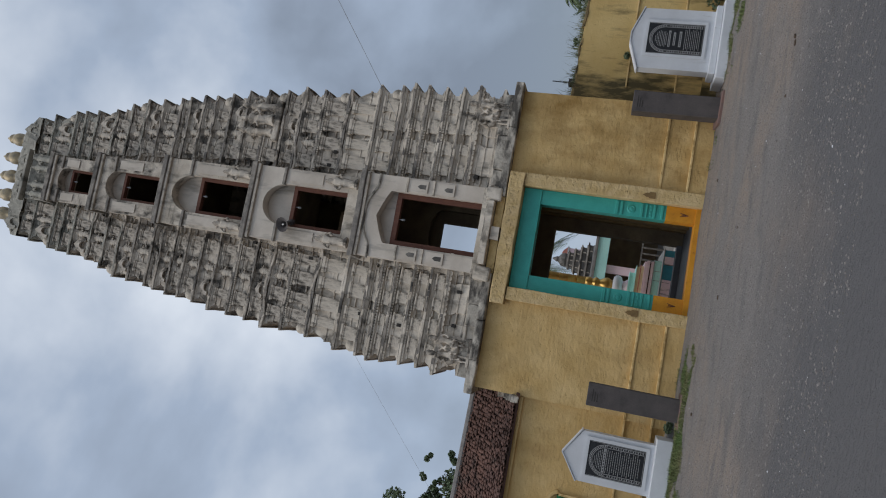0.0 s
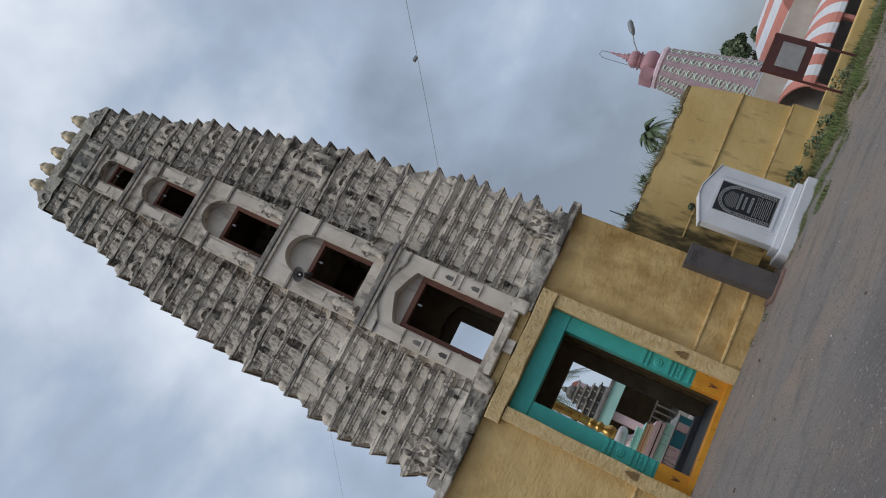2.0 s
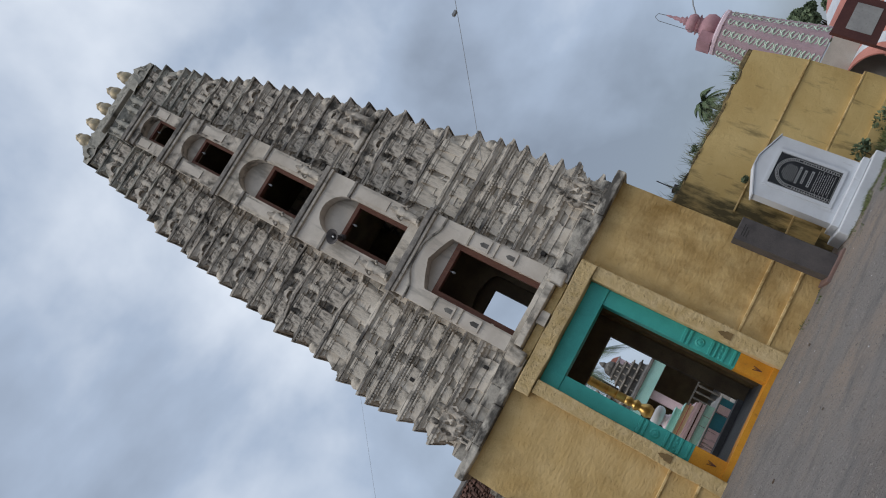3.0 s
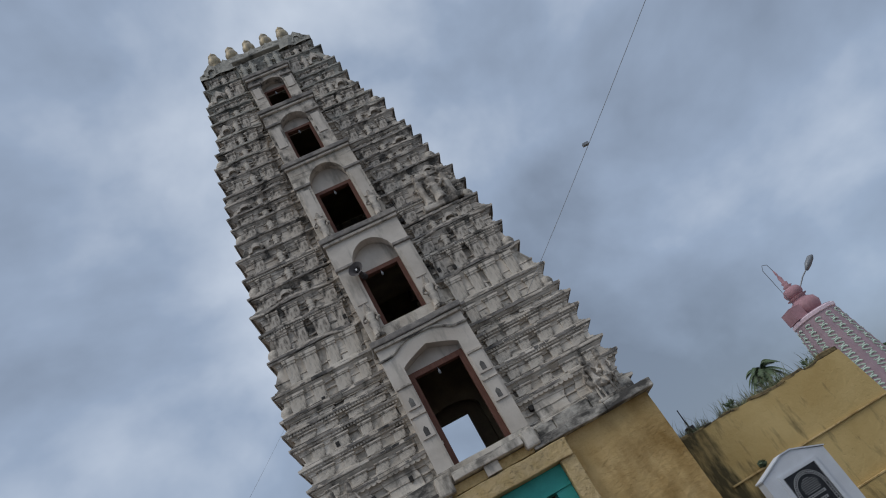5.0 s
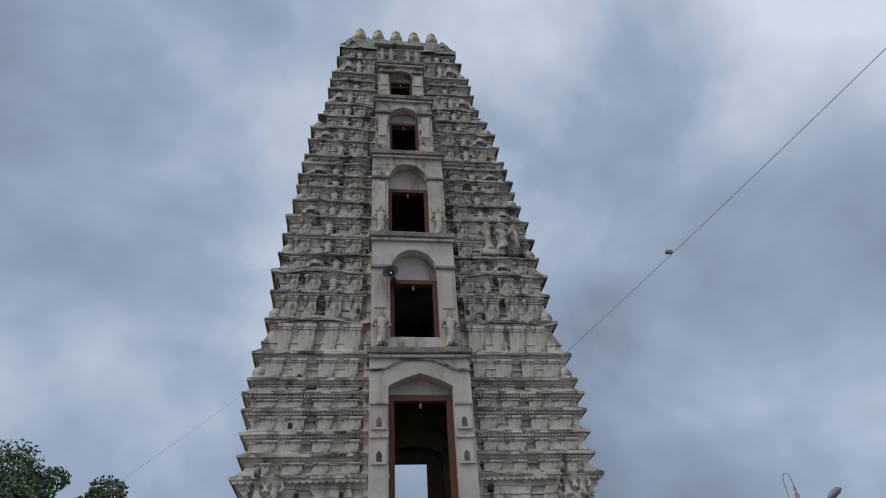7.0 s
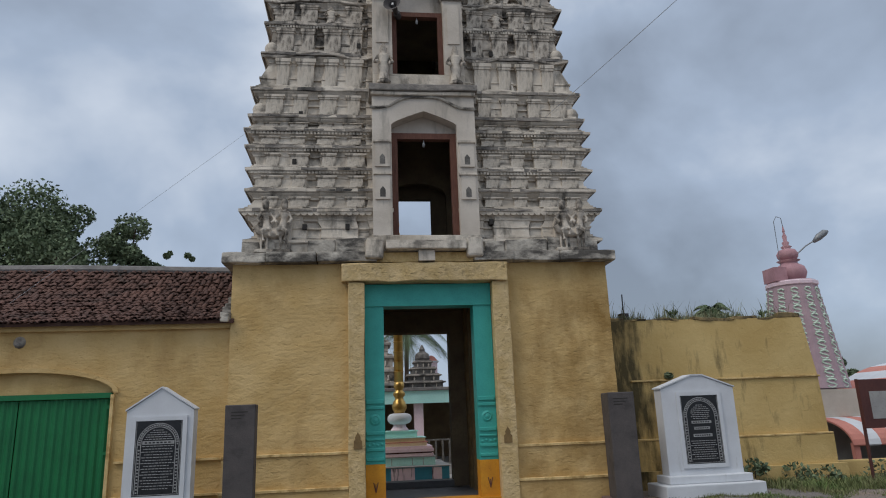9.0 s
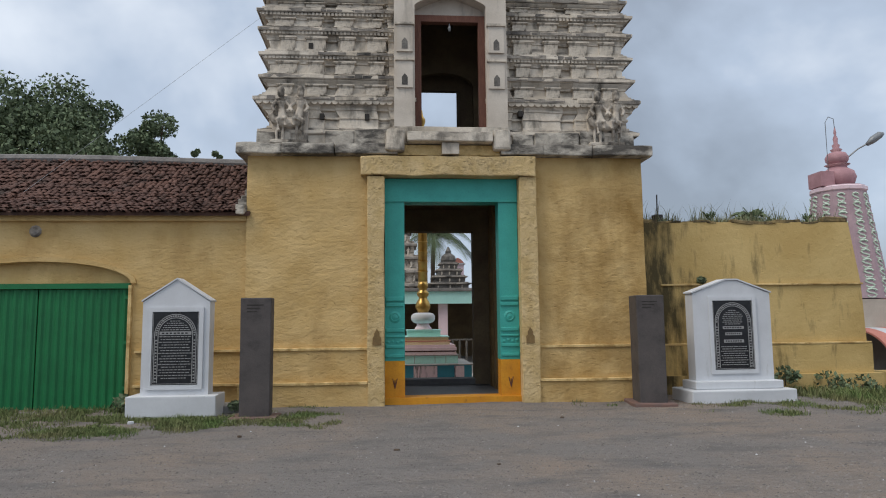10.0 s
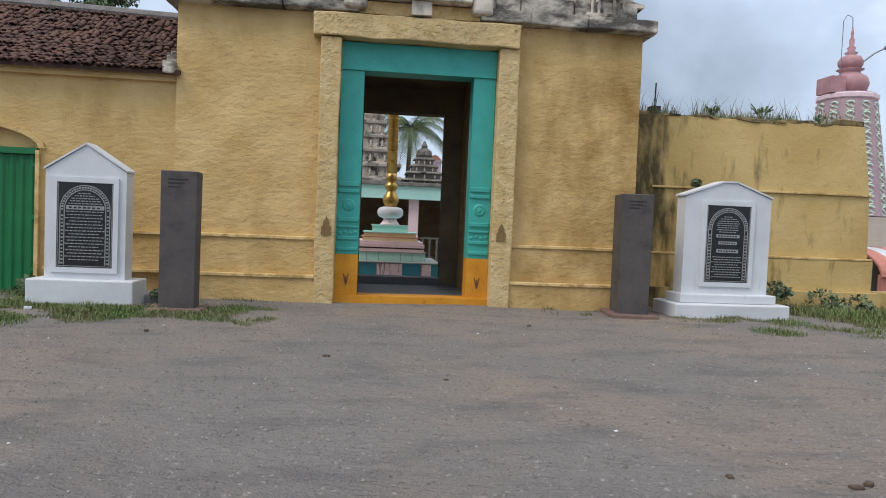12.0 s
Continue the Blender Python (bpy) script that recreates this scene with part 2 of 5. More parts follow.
GRAVEL = material("gravelly_tarmac", (0.232, 0.217, 0.208), (0.315, 0.252, 0.205), rough=0.95, scale=0.36, grain_dark=0.8, fine=70, bump=1.0, mix=(0.43, 0.68), big=1.0, big_scale=12.0, big_stretch=(0.7, 1.4, 1),
                  stain=(0.165, 0.155, 0.152), stain_scale=1.5, stain_at=(0.50, 0.70), stain_stretch=(0.6, 1.5, 1), spec=0.12, road=(-7.0, -9.5, (0.145, 0.14, 0.142)))
STONES = material("loose_grey_gravel", (0.215, 0.20, 0.19), (0.175, 0.156, 0.142), scale=6, fine=40, island=0.4)
GRASS = material("short_green_grass", (0.105, 0.165, 0.05), (0.19, 0.185, 0.09), scale=1.3, fine=30, bump=0.1, island=0.35)
LEAF = material("dense_green_foliage", (0.125, 0.17, 0.095), (0.155, 0.195, 0.115), scale=0.9, fine=10, bump=0.1, island=0.35)
PALM = material("palm_frond_green", (0.10, 0.15, 0.075), (0.13, 0.165, 0.095), scale=2, fine=20, bump=0.1)
BARK = material("brown_bark", (0.10, 0.07, 0.05), (0.07, 0.05, 0.035), scale=6, fine=30, stretch=(1, 1, 0.2), bump=0.5)
GOLD = material("gilded_brass", (0.62, 0.40, 0.12), (0.45, 0.28, 0.09), rough=0.35, metal=0.85, scale=4, fine=30, bump=0.08)
DULL_GOLD = material("tarnished_gilt_finial", (0.52, 0.42, 0.26), (0.30, 0.26, 0.20), rough=0.55, metal=0.4, scale=6, fine=30, bump=0.1)
PINK = material("pink_distemper", (0.56, 0.32, 0.345), (0.43, 0.235, 0.255), scale=2, fine=30, bump=0.15)
PINK_GREY = material("faded_mauve_distemper", (0.50, 0.36, 0.39), (0.42, 0.30, 0.33), scale=2, fine=30, bump=0.15)
DARK_STONE = material("sooty_stone_and_niche_shade", (0.21, 0.195, 0.175), (0.10, 0.094, 0.088), scale=2.5, fine=16, bump=0.5, big=0.5, stain=(0.06, 0.056, 0.05), stain_scale=2, stain_at=(0.5, 0.68))
PINK_STREAKED = material("soot_streaked_pink_enamel", (0.88, 0.70, 0.74), (0.80, 0.60, 0.66), rough=0.55, scale=3, fine=30, bump=0.1, stain=(0.10, 0.07, 0.07), stain_scale=4, stain_at=(0.52, 0.62), stain_stretch=(2.5, 2.5, 0.3))
PINK_LIGHT = material("pale_pink_enamel", (0.90, 0.72, 0.76), (0.84, 0.63, 0.69), rough=0.5, scale=3, fine=30, bump=0.1)
MINT = material("mint_green_distemper", (0.66, 0.78, 0.66), (0.58, 0.70, 0.58), scale=3, fine=30, bump=0.1)
AQUA = material("pale_aqua_enamel", (0.52, 0.86, 0.80), (0.45, 0.80, 0.75), rough=0.5, scale=2, fine=30, bump=0.1)
BLUE = material("petrol_blue_enamel", (0.06, 0.30, 0.40), (0.05, 0.25, 0.35), rough=0.5, scale=3, fine=30, bump=0.1)
CREAM = material("cream_enamel", (0.88, 0.80, 0.52), (0.8, 0.72, 0.45), rough=0.5, scale=3, fine=30, bump=0.1)
SALMON = material("salmon_striped_awning_paint", (0.58, 0.24, 0.19), (0.5, 0.2, 0.16), scale=2, fine=30, bump=0.1)
GREYWALL = material("dull_concrete", (0.40, 0.39, 0.37), (0.30, 0.29, 0.28), scale=1.5, fine=20, bump=0.2)
BUFF = material("buff_distemper", (0.56, 0.51, 0.44), (0.47, 0.42, 0.36), scale=1.5, fine=25, bump=0.15)
RUST = material("maroon_rusted_sheet", (0.115, 0.042, 0.035), (0.085, 0.033, 0.03), rough=0.7, scale=3, fine=30, bump=0.15)
STEEL = material("grey_galvanised_steel", (0.30, 0.31, 0.32), (0.22, 0.23, 0.24), rough=0.5, metal=0.5, scale=5, fine=40, bump=0.05)
CABLE = material("grey_cable_sheath", (0.42, 0.44, 0.47), (0.34, 0.36, 0.38), rough=0.6)
# ochre browned to carry the shade of lamp niches and passage piers
SHADED_OCHRE = material("shaded_ochre", (0.24, 0.155, 0.065), (0.17, 0.11, 0.05), scale=5, fine=30)
LICHEN = material("grey_lichened_stucco", (0.50, 0.47, 0.40), (0.30, 0.285, 0.245), scale=2.2, fine=16, bump=0.6, big=0.8, mix=(0.35, 0.62),
                  stain=(0.075, 0.073, 0.062), stain_scale=2.2, stain_at=(0.54, 0.68), top_dirt=(0.05, 0.05, 0.042), top_amount=0.8)
# near-black for post engraving and for the painted shade of put-log holes
NEAR_BLACK = material("hole_shade_and_engraving_black", (0.05, 0.045, 0.04), (0.035, 0.032, 0.03), scale=5, fine=30)
WIRE = material("black_cable_sheath", (0.04, 0.042, 0.046), (0.03, 0.03, 0.034), rough=0.6)


# ---- mesh helpers ----
from mathutils.geometry import tessellate_polygon


def box(bm, x0, x1, y0, y1, z0, z1):
    v = [bm.verts.new((x, y, z)) for z in (z0, z1) for x, y in ((x0, y0), (x1, y0), (x1, y1), (x0, y1))]
    for f in ((3, 2, 1, 0), (4, 5, 6, 7), (0, 1, 5, 4), (1, 2, 6, 5), (2, 3, 7, 6), (3, 0, 4, 7)):
        bm.faces.new([v[i] for i in f])
    return v


def block(x0, x1, y0, y1, z0, z1, bevel=0.0, rough=0.0, seed=0, cuts=0):
    """A bevelled, slightly uneven block."""
    bm = bmesh.new()
    box(bm, x0, x1, y0, y1, z0, z1)
    if cuts:
        bmesh.ops.subdivide_edges(bm, edges=bm.edges[:], cuts=cuts, use_grid_fill=True)
    if bevel:
        bmesh.ops.bevel(bm, geom=[e for e in bm.edges if e.calc_face_angle(0) > 0.5], offset=bevel, segments=2, profile=0.5, affect="EDGES")
    if rough:
        for v in bm.verts:
            v.co += noise.noise_vector(v.co * 2.3 + Vector((seed, seed, 0))) * rough
    return bm


def loft(bm, rings, closed=True, caps=True):
    rows = [[bm.verts.new(p) for p in r] for r in rings]
    n = len(rows[0])
    for a, b in zip(rows, rows[1:]):
        for i in range(n if closed else n - 1):
            j = (i + 1) % n
            bm.faces.new((a[i], a[j], b[j], b[i]))
    if caps and closed:
        bm.faces.new(rows[0][::-1])
        bm.faces.new(rows[-1])
    return rows


def lathe(profile, segments=20, cx=0.0, cy=0.0, square=False):
    """A turned body from (radius, height) pairs."""
    bm = bmesh.new()
    rings = []
    for r, z in profile:
        rings.append([(cx + r * math.cos(2 * math.pi * (i + 0.5) / segments), cy + r * math.sin(2 * math.pi * (i + 0.5) / segments), z) for i in range(segments)])
    loft(bm, rings)
    return bm


def tube(points, radius, sides=6):
    bm = bmesh.new()
    pts = [Vector(p) for p in points]
    rings = []
    for i, p in enumerate(pts):
        d = (pts[min(i + 1, len(pts) - 1)] - pts[max(i - 1, 0)]).normalized()
        q = d.to_track_quat("Z", "Y")
        r = radius(i / (len(pts) - 1)) if callable(radius) else radius
        rings.append([p + q @ Vector((r * math.cos(2 * math.pi * k / sides), r * math.sin(2 * math.pi * k / sides), 0)) for k in range(sides)])
    loft(bm, rings)
    return bm


def panel(outline, y0, y1):
    """A flat outline in x and z, given depth from y0 to y1."""
    bm = bmesh.new()
    a = [bm.verts.new((x, y0, z)) for x, z in outline]
    b = [bm.verts.new((x, y1, z)) for x, z in outline]
    n = len(a)
    flat = [Vector((x, z, 0)) for x, z in outline]
    for i, j, k in tessellate_polygon([flat]):
        bm.faces.new((a[i], a[j], a[k]))
        bm.faces.new((b[k], b[j], b[i]))
    for i in range(n):
        bm.faces.new((a[i], b[i], b[(i + 1) % n], a[(i + 1) % n]))
    bmesh.ops.recalc_face_normals(bm, faces=bm.faces[:])
    return bm


def add(bm, other):
    """Joins another bmesh into bm."""
    me = bpy.data.meshes.new("joining")
    other.to_mesh(me)
    other.free()
    bm.from_mesh(me)
    bpy.data.meshes.remove(me)
    return bm


def mesh_of(name, bm, mat, smooth=False):
    bmesh.ops.recalc_face_normals(bm, faces=bm.faces[:])
    me = bpy.data.meshes.new(name)
    bm.to_mesh(me)
    bm.free()
    me.materials.append(mat)
    if smooth:
        me.polygons.foreach_set("use_smooth", [True] * len(me.polygons))
    return me


def part(name, bm, mat, parent=None, label="", smooth=False):
    ob = new(name, mesh_of(name, bm, mat, smooth))
    if parent is not None:
        ob.parent = parent
    if label:
        ob["label"] = label
    return ob


def thing(name, label, category, group="", kind=""):
    return tagged(new(name), label, category, group, kind)


def arch(x0, x1, z0, spring, top, n=12, point=0.0):
    """The outline of an arched opening from its lower left over the top to its lower right."""
    c, r = (x0 + x1) / 2, (x1 - x0) / 2
    pts = [(x0, z0)]
    for i in range(n + 1):
        a = math.pi * (1 - i / n)
        k = abs(math.cos(a))
        pts.append((c + r * math.cos(a), spring + (top - spring) * (math.sin(a) * (1 - point) + point * (1 - k))))
    pts.append((x1, z0))
    return pts


# ---- ground ----
def ground_height(x, y):
    near = 0.03 * noise.noise((x * 0.5, y * 0.5, 0.0)) + 0.012 * noise.noise((x * 2.1, y * 2.1, 4.0))
    return near * (1.0 if y < 0 else 0.6) - 0.02


def build_ground():
    bm = bmesh.new()
    xs = [-1500, -400, -120, -50, -30] + [-20 + 0.25 * i for i in range(161)] + [30, 50, 120, 400, 1500]
    ys = [-1500, -400, -100, -50, -30] + [-20 + 0.25 * i for i in range(90)] + [2.6, 4, 6, 12, 25, 60, 200, 600, 2500]
    rows = [[bm.verts.new((x, y, ground_height(x, y) if abs(x) < 25 and -22 < y < 2.55 else (-0.03 if y < 2.55 or x > 9.6 else -0.45))) for x in xs] for y in ys]
    for a, b in zip(rows, rows[1:]):
        for i in range(len(xs) - 1):
            bm.faces.new((a[i], a[i + 1], b[i + 1], b[i]))
    return tagged(part("ground", bm, GRAVEL, smooth=True), "grey gravelly tarmac yard with patches of bare earth", "ground", kind="structure")


build_ground()

# ---- gateway tower: the yellow base ----
gate = thing("temple_gateway_tower", "tall weathered white stucco gateway tower on an ochre painted base", "temple tower")
BX, H, DEPTH = 3.69, 4.5, 5.6


def uneven_wall(x0, x1, y0, y1, z0, z1, step=0.14, amount=0.02, batter=0.0):
    """A masonry wall block whose front is lumpy under its paint."""
    bm = bmesh.new()
    nx, nz = max(2, int((x1 - x0) / step)), max(2, int((z1 - z0) / step))
    grid = []
    for k in range(nz + 1):
        z = z0 + (z1 - z0) * k / nz
        row = []
        for i in range(nx + 1):
            x = x0 + (x1 - x0) * i / nx
            p = Vector((x * 1.1, z * 1.1, y0 * 3))
            row.append(bm.verts.new((x, y0 + amount * (noise.noise(p * 1.3) + 0.6 * noise.noise(p * 3.1)) + batter * (z - z0), z)))
        grid.append(row)
    for a, b in zip(grid, grid[1:]):
        for i in range(nx):
            bm.faces.new((a[i], a[i + 1], b[i + 1], b[i]))
    back = {k: bm.verts.new((x, y1, z)) for k, x, z in (("bl", x0, z0), ("br", x1, z0), ("tl", x0, z1), ("tr", x1, z1))}
    bm.faces.new((back["br"], back["bl"], back["tl"], back["tr"]))
    bm.faces.new([back["bl"]] + [r[0] for r in grid] + [back["tl"]])
    bm.faces.new([back["br"], back["tr"]] + [r[-1] for r in grid[::-1]])
    bm.faces.new(grid[-1] + [back["tr"], back["tl"]])
    bm.faces.new(grid[0][::-1] + [back["bl"], back["br"]])
    return bm


DL, DR = -1.19, 1.28
for x0, x1 in ((-BX, DL - 0.02), (DR + 0.02, BX)):
    part("base_wall", uneven_wall(x0, x1, 0.0, 2.9, -0.3, H), YELLOW if x0 < 0 else YELLOW_DAMP, gate, "lumpy ochre limewashed wall")
    part("rear_wall", block(x0, x1, 2.9, DEPTH, -0.6, H), YELLOW, gate)
    a, b = (x0 - 0.05, x1 - 0.28) if x0 < 0 else (x1 - (x1 - DR) + 0.30, x1 + 0.05)
    part("plinth", uneven_wall(a, b, -0.07, 0.03, -0.3, 0.945, amount=0.008), YELLOW if x0 < 0 else YELLOW_DAMP, gate)
    part("plinth_ledge", block(a, b, -0.098, 0.04, 0.947, 1.0, 0.014, 0.008, cuts=5), LEDGE, gate, "worn ledge coloured pale for its lit top")
    part("footing", uneven_wall(a - 0.02, b, -0.15, -0.06, -0.3, 0.345, amount=0.012), YELLOW if x0 < 0 else YELLOW_DAMP, gate)
    part("footing_ledge", block(a - 0.02, b, -0.178, -0.055, 0.347, 0.40, 0.014, 0.008, cuts=5), LEDGE, gate, "worn ledge coloured pale for its lit top")
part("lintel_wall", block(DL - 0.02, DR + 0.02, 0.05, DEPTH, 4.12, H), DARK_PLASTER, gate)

# stone door surround
part("door_lintel", block(-1.63, 1.60, -0.24, 0.3, 4.105, 4.47, 0.02, 0.034, 3, cuts=9), YELLOW_STONE, gate, "rough ochre painted stone lintel")


def stone_jamb(x0, x1, niche):
    bm = block(x0, x1, -0.2, 0.3, -0.3, 4.10, 0.015, 0.014, 5, cuts=6)
    ob = part("door_jamb", bm, YELLOW_STONE, gate, "rough ochre painted stone jamb")
    c = niche
    out = [(c - 0.075, 1.04), (c - 0.075, 1.17), (c - 0.045, 1.2), (c - 0.05, 1.24), (c, 1.33), (c + 0.05, 1.24), (c + 0.045, 1.2), (c + 0.075, 1.17), (c + 0.075, 1.04)]
    # flat panel; its brown stands for the shade inside the niche
    part("lamp_niche", panel(out, -0.217, -0.19), SHADED_OCHRE, ob, "small pointed lamp niche, its shade painted brown")


stone_jamb(-1.50, DL - 0.005, -1.33)
stone_jamb(DR + 0.005, 1.61, 1.43)

# painted inner door frame
OL, OR, OT = -0.83, 0.925, 3.66
part("frame_head", block(DL, DR, 0.02, 0.42, OT, 4.09, 0.012), TEAL, gate, "turquoise painted door head")
for x0, x1 in ((DL, OL), (OR, DR)):
    j = part("frame_jamb", block(x0, x1, 0.05, 0.42, 0.745, OT - 0.003, 0.012), TEAL, gate, "turquoise painted door jamb")
    part("frame_foot", block(x0, x1, 0.04, 0.42, -0.2, 0.742, 0.012), ORANGE, gate, "marigold painted jamb foot")
    for z0, z1 in ((1.82, 1.90), (1.72, 1.78), (1.26, 1.33), (1.16, 1.20), (0.97, 1.03), (0.80, 0.86)):
        part("relief_band", block(x0 + 0.015, x1 - 0.015, 0.022, 0.06, z0, z1, 0.012, 0.006, 2, cuts=2), TEAL, j)
    for k in range(4):
        u = x0 + 0.06 + k * 0.08
        part("relief_knob", lathe([(0.001, -0.02), (0.028, -0.01), (0.03, 0.01), (0.001, 0.02)], 8), TEAL, j).matrix_basis = pose(u, 0.045, 1.08 + 0.02 * (k % 2), 90, 0, 0)
    part("relief_rosette", lathe([(0.001, -0.02), (0.10, -0.015), (0.11, 0.0), (0.07, 0.018), (0.06, 0.008), (0.001, 0.022)], 14), TEAL, j).matrix_basis = pose((x0 + x1) / 2, 0.05, 1.53, 90, 0, 0)
    for k in range(3):
        part("emblem_mark", tube([((x0 + x1) / 2 - 0.04 + 0.04 * k, 0.035, 0.40 + 0.03 * abs(k - 1)), ((x0 + x1) / 2, 0.035, 0.25)], 0.008, 4), FRAME_WOOD, gate)
part("threshold", block(DL, DR, -0.03, 0.42, -0.2, 0.09, 0.015), ORANGE, gate, "marigold painted threshold")

# passage
part("passage_floor", block(-1.7, 1.8, 0.42, 2.9, -0.3, 0.055), PASSAGE_FLOOR, gate)
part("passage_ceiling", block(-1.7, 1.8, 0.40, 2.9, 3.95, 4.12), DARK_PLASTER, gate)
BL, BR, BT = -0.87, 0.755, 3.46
# jambs coloured darker in place of the passage's shade
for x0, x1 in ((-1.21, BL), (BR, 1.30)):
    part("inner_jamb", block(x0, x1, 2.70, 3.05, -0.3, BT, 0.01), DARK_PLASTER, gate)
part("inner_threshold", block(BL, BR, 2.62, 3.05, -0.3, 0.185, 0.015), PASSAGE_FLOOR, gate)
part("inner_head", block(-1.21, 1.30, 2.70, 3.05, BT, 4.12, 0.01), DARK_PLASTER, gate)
# piers in browned ochre, the dimness of the passage put into the colour
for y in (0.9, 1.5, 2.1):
    part("wall_pier", block(1.05, 1.32, y, y + 0.25, 0.0, 3.95, 0.02), SHADED_OCHRE, gate)
    part("wall_pier", block(-1.22, -0.95, y, y + 0.25, 0.0, 3.95, 0.02), SHADED_OCHRE, gate)

# ---- gateway tower: the stucco storeys ----
def axis(z):
    return 0.06 - 0.012 * (z - 6)


def front(z):
    return 0.0 + 0.12 * (z - 5)


GAP = 0.66


def plan_ring(w, z, yf, yb, o, relief):
    """One level of the tower's stepped plan, open at the middle of the front and of the back: right half, then mirrored by the caller."""
    f = [(GAP, 0.0), (0.34 * w, 0.0), (0.345 * w, -1.0), (0.40 * w, -1.0), (0.405 * w, 0.3), (0.62 * w, 0.3), (0.625 * w, -1.0), (0.70 * w, -1.0), (0.705 * w, 0.35), (w, 0.35)]
    pts = []
    for (x, k), (x2, k2) in zip(f, f[1:]):
        n = max(1, round(abs(x2 - x) / w * 3.4 / 0.16)) if x > GAP else 4
        for i in range(n):
            u = i / n
            pts.append((x + (x2 - x) * u, yf - o - relief * (k + (k2 - k) * u)))
    corner = (w + o, yf - o - relief * 0.35)
    side = []
    d = yb - yf
    for v, k in ((0.0, 0.35), (0.26, 0.35), (0.265, -1.0), (0.36, -1.0), (0.365, 0.3), (0.64, 0.3), (0.645, -1.0), (0.74, -1.0), (0.745, 0.35), (1.0, 0.35)):
        side.append((w + o + relief * (k - 0.35), yf + d * v))
    pts = [(min(x, w + o), y) for x, y in pts] + [corner]
    for (x, y), (x2, y2) in zip(side, side[1:]):
        n = max(1, round(abs(y2 - y) / d * 12))
        for i in range(n):
            if (x, y, i) != (*side[0], 0):
                pts.append((x + (x2 - x) * i / n, y + (y2 - y) * i / n))
    pts += [(w + o, yb + o), (w * 0.5, yb + o), (1.1 if 5 < z < 8 else GAP, yb + o)]
    return [(x, yf - (yf - y) * 0.62 if y < yf else y, z) for x, y in pts]


def course(z0, t0, z1, t1, seed, style, side):
    """One moulded course, from the eave at z0 to the next at z1; t0 and t1 are the half widths at the eave tips."""
    h = z1 - z0
    d = 0.20
    w0, w1 = t0 - d, t1 - d
    step = min(1.0, h / 0.5)
    rows = [(z0 - 0.03, w0, 0.165, 0.02), (z0 - 0.01, w0, 0.195, 0.02), (z0 + 0.045, w0, 0.20, 0.02), (z0 + 0.06, w0, 0.15, 0.03)]
    if style == "drip":
        rows += [(z0 + 0.075, w0, 0.10, 0.04), (z0 + 0.105, w0, 0.095, 0.04)]
    rows += [(z0 + 0.11, w0, 0.045, 0.05), (z0 + 0.15, w0, 0.04, 0.06), (z0 + 0.155, w0, 0.0, 0.07)]
    if h > 0.6:
        rows += [(z0 + 0.30, w0, 0.0, 0.07), (z0 + 0.305, w0, 0.035, 0.06), (z0 + 0.345, w0, 0.035, 0.06), (z0 + 0.35, w0, 0.0, 0.07)]
    rows += [(z1 - 0.19 * step, w1, 0.0, 0.07), (z1 - 0.185 * step, w1, 0.03, 0.05), (z1 - 0.14 * step, w1, 0.035, 0.05), (z1 - 0.09, w1, 0.075, 0.04), (z1 - 0.055, w1, 0.125, 0.03), (z1 - 0.031, w1, 0.145, 0.02)]
    bm = bmesh.new()
    rings = []
    if rows:
        for z, w, o, r in rows:
            yf = front(z) + 0.10
            ring = plan_ring(w, z, yf, DEPTH - yf, o, r)
            out = []
            for x, y, zz in ring:
                p = Vector((x * side, y, zz))
                rough = 0.4 if z0 < 9 else 0.75
                wear = (noise.noise_vector(p * 1.7 + Vector((seed, 0, 0))) * 0.03 + noise.noise_vector(p * 5.3) * 0.024) * rough
                if o > 0.14 and style == "wave":
                    wear.z += 0.07 * math.sin(x * 5.2 / w * 2.2)
                q = p + wear
                q.x += axis(zz)
                if abs(x) <= GAP + 1e-6:
                    q.x = x * side + axis(zz)
                out.append(q)
            rings.append(out if side > 0 else out[::-1])
        loft(bm, rings, closed=False)
    return bm


EAVES = [(4.95, 3.60), (5.61, 3.70), (6.05, 3.62), (6.52, 3.62), (7.03, 3.66), (7.43, 3.70), (7.76, 3.62), (8.42, 3.60), (9.32, 3.42), (10.12, 3.36), (10.78, 3.40),
         (11.32, 3.28), (11.95, 3.24), (12.62, 3.20), (13.20, 3.08), (13.77, 3.00), (14.22, 3.00), (14.72, 2.92), (15.06, 2.86), (15.75, 2.80), (16.37, 2.76), (16.95, 2.58), (17.57, 2.40),
         (18.35, 2.32), (18.85, 2.27), (19.28, 2.24), (20.17, 2.09), (20.76, 2.00)]


def tip(z, t, s):
    """Half width at an eave's tip; the east flank stands a little further out above the second storey."""
    return t + (0.10 * min(1.0, max(0.0, (z - 8.0) / 3.0)) if s > 0 else 0.0)


STYLES = ["plain", "drip", "plain", "drip", "plain", "drip", "plain", "drip", "wave", "plain", "wave", "plain"]
COURSES = []
for i, ((z0, t0), (z1, t1)) in enumerate(zip(EAVES, EAVES[1:])):
    COURSES.append({s: part("moulded_course", course(z0, tip(z0, t0, s), z1, tip(z1, t1, s), i * 3.7, STYLES[i % len(STYLES)], s), STUCCO if i < 8 else STUCCO_WORN if i < 23 else LICHEN, gate) for s in (1, -1)})

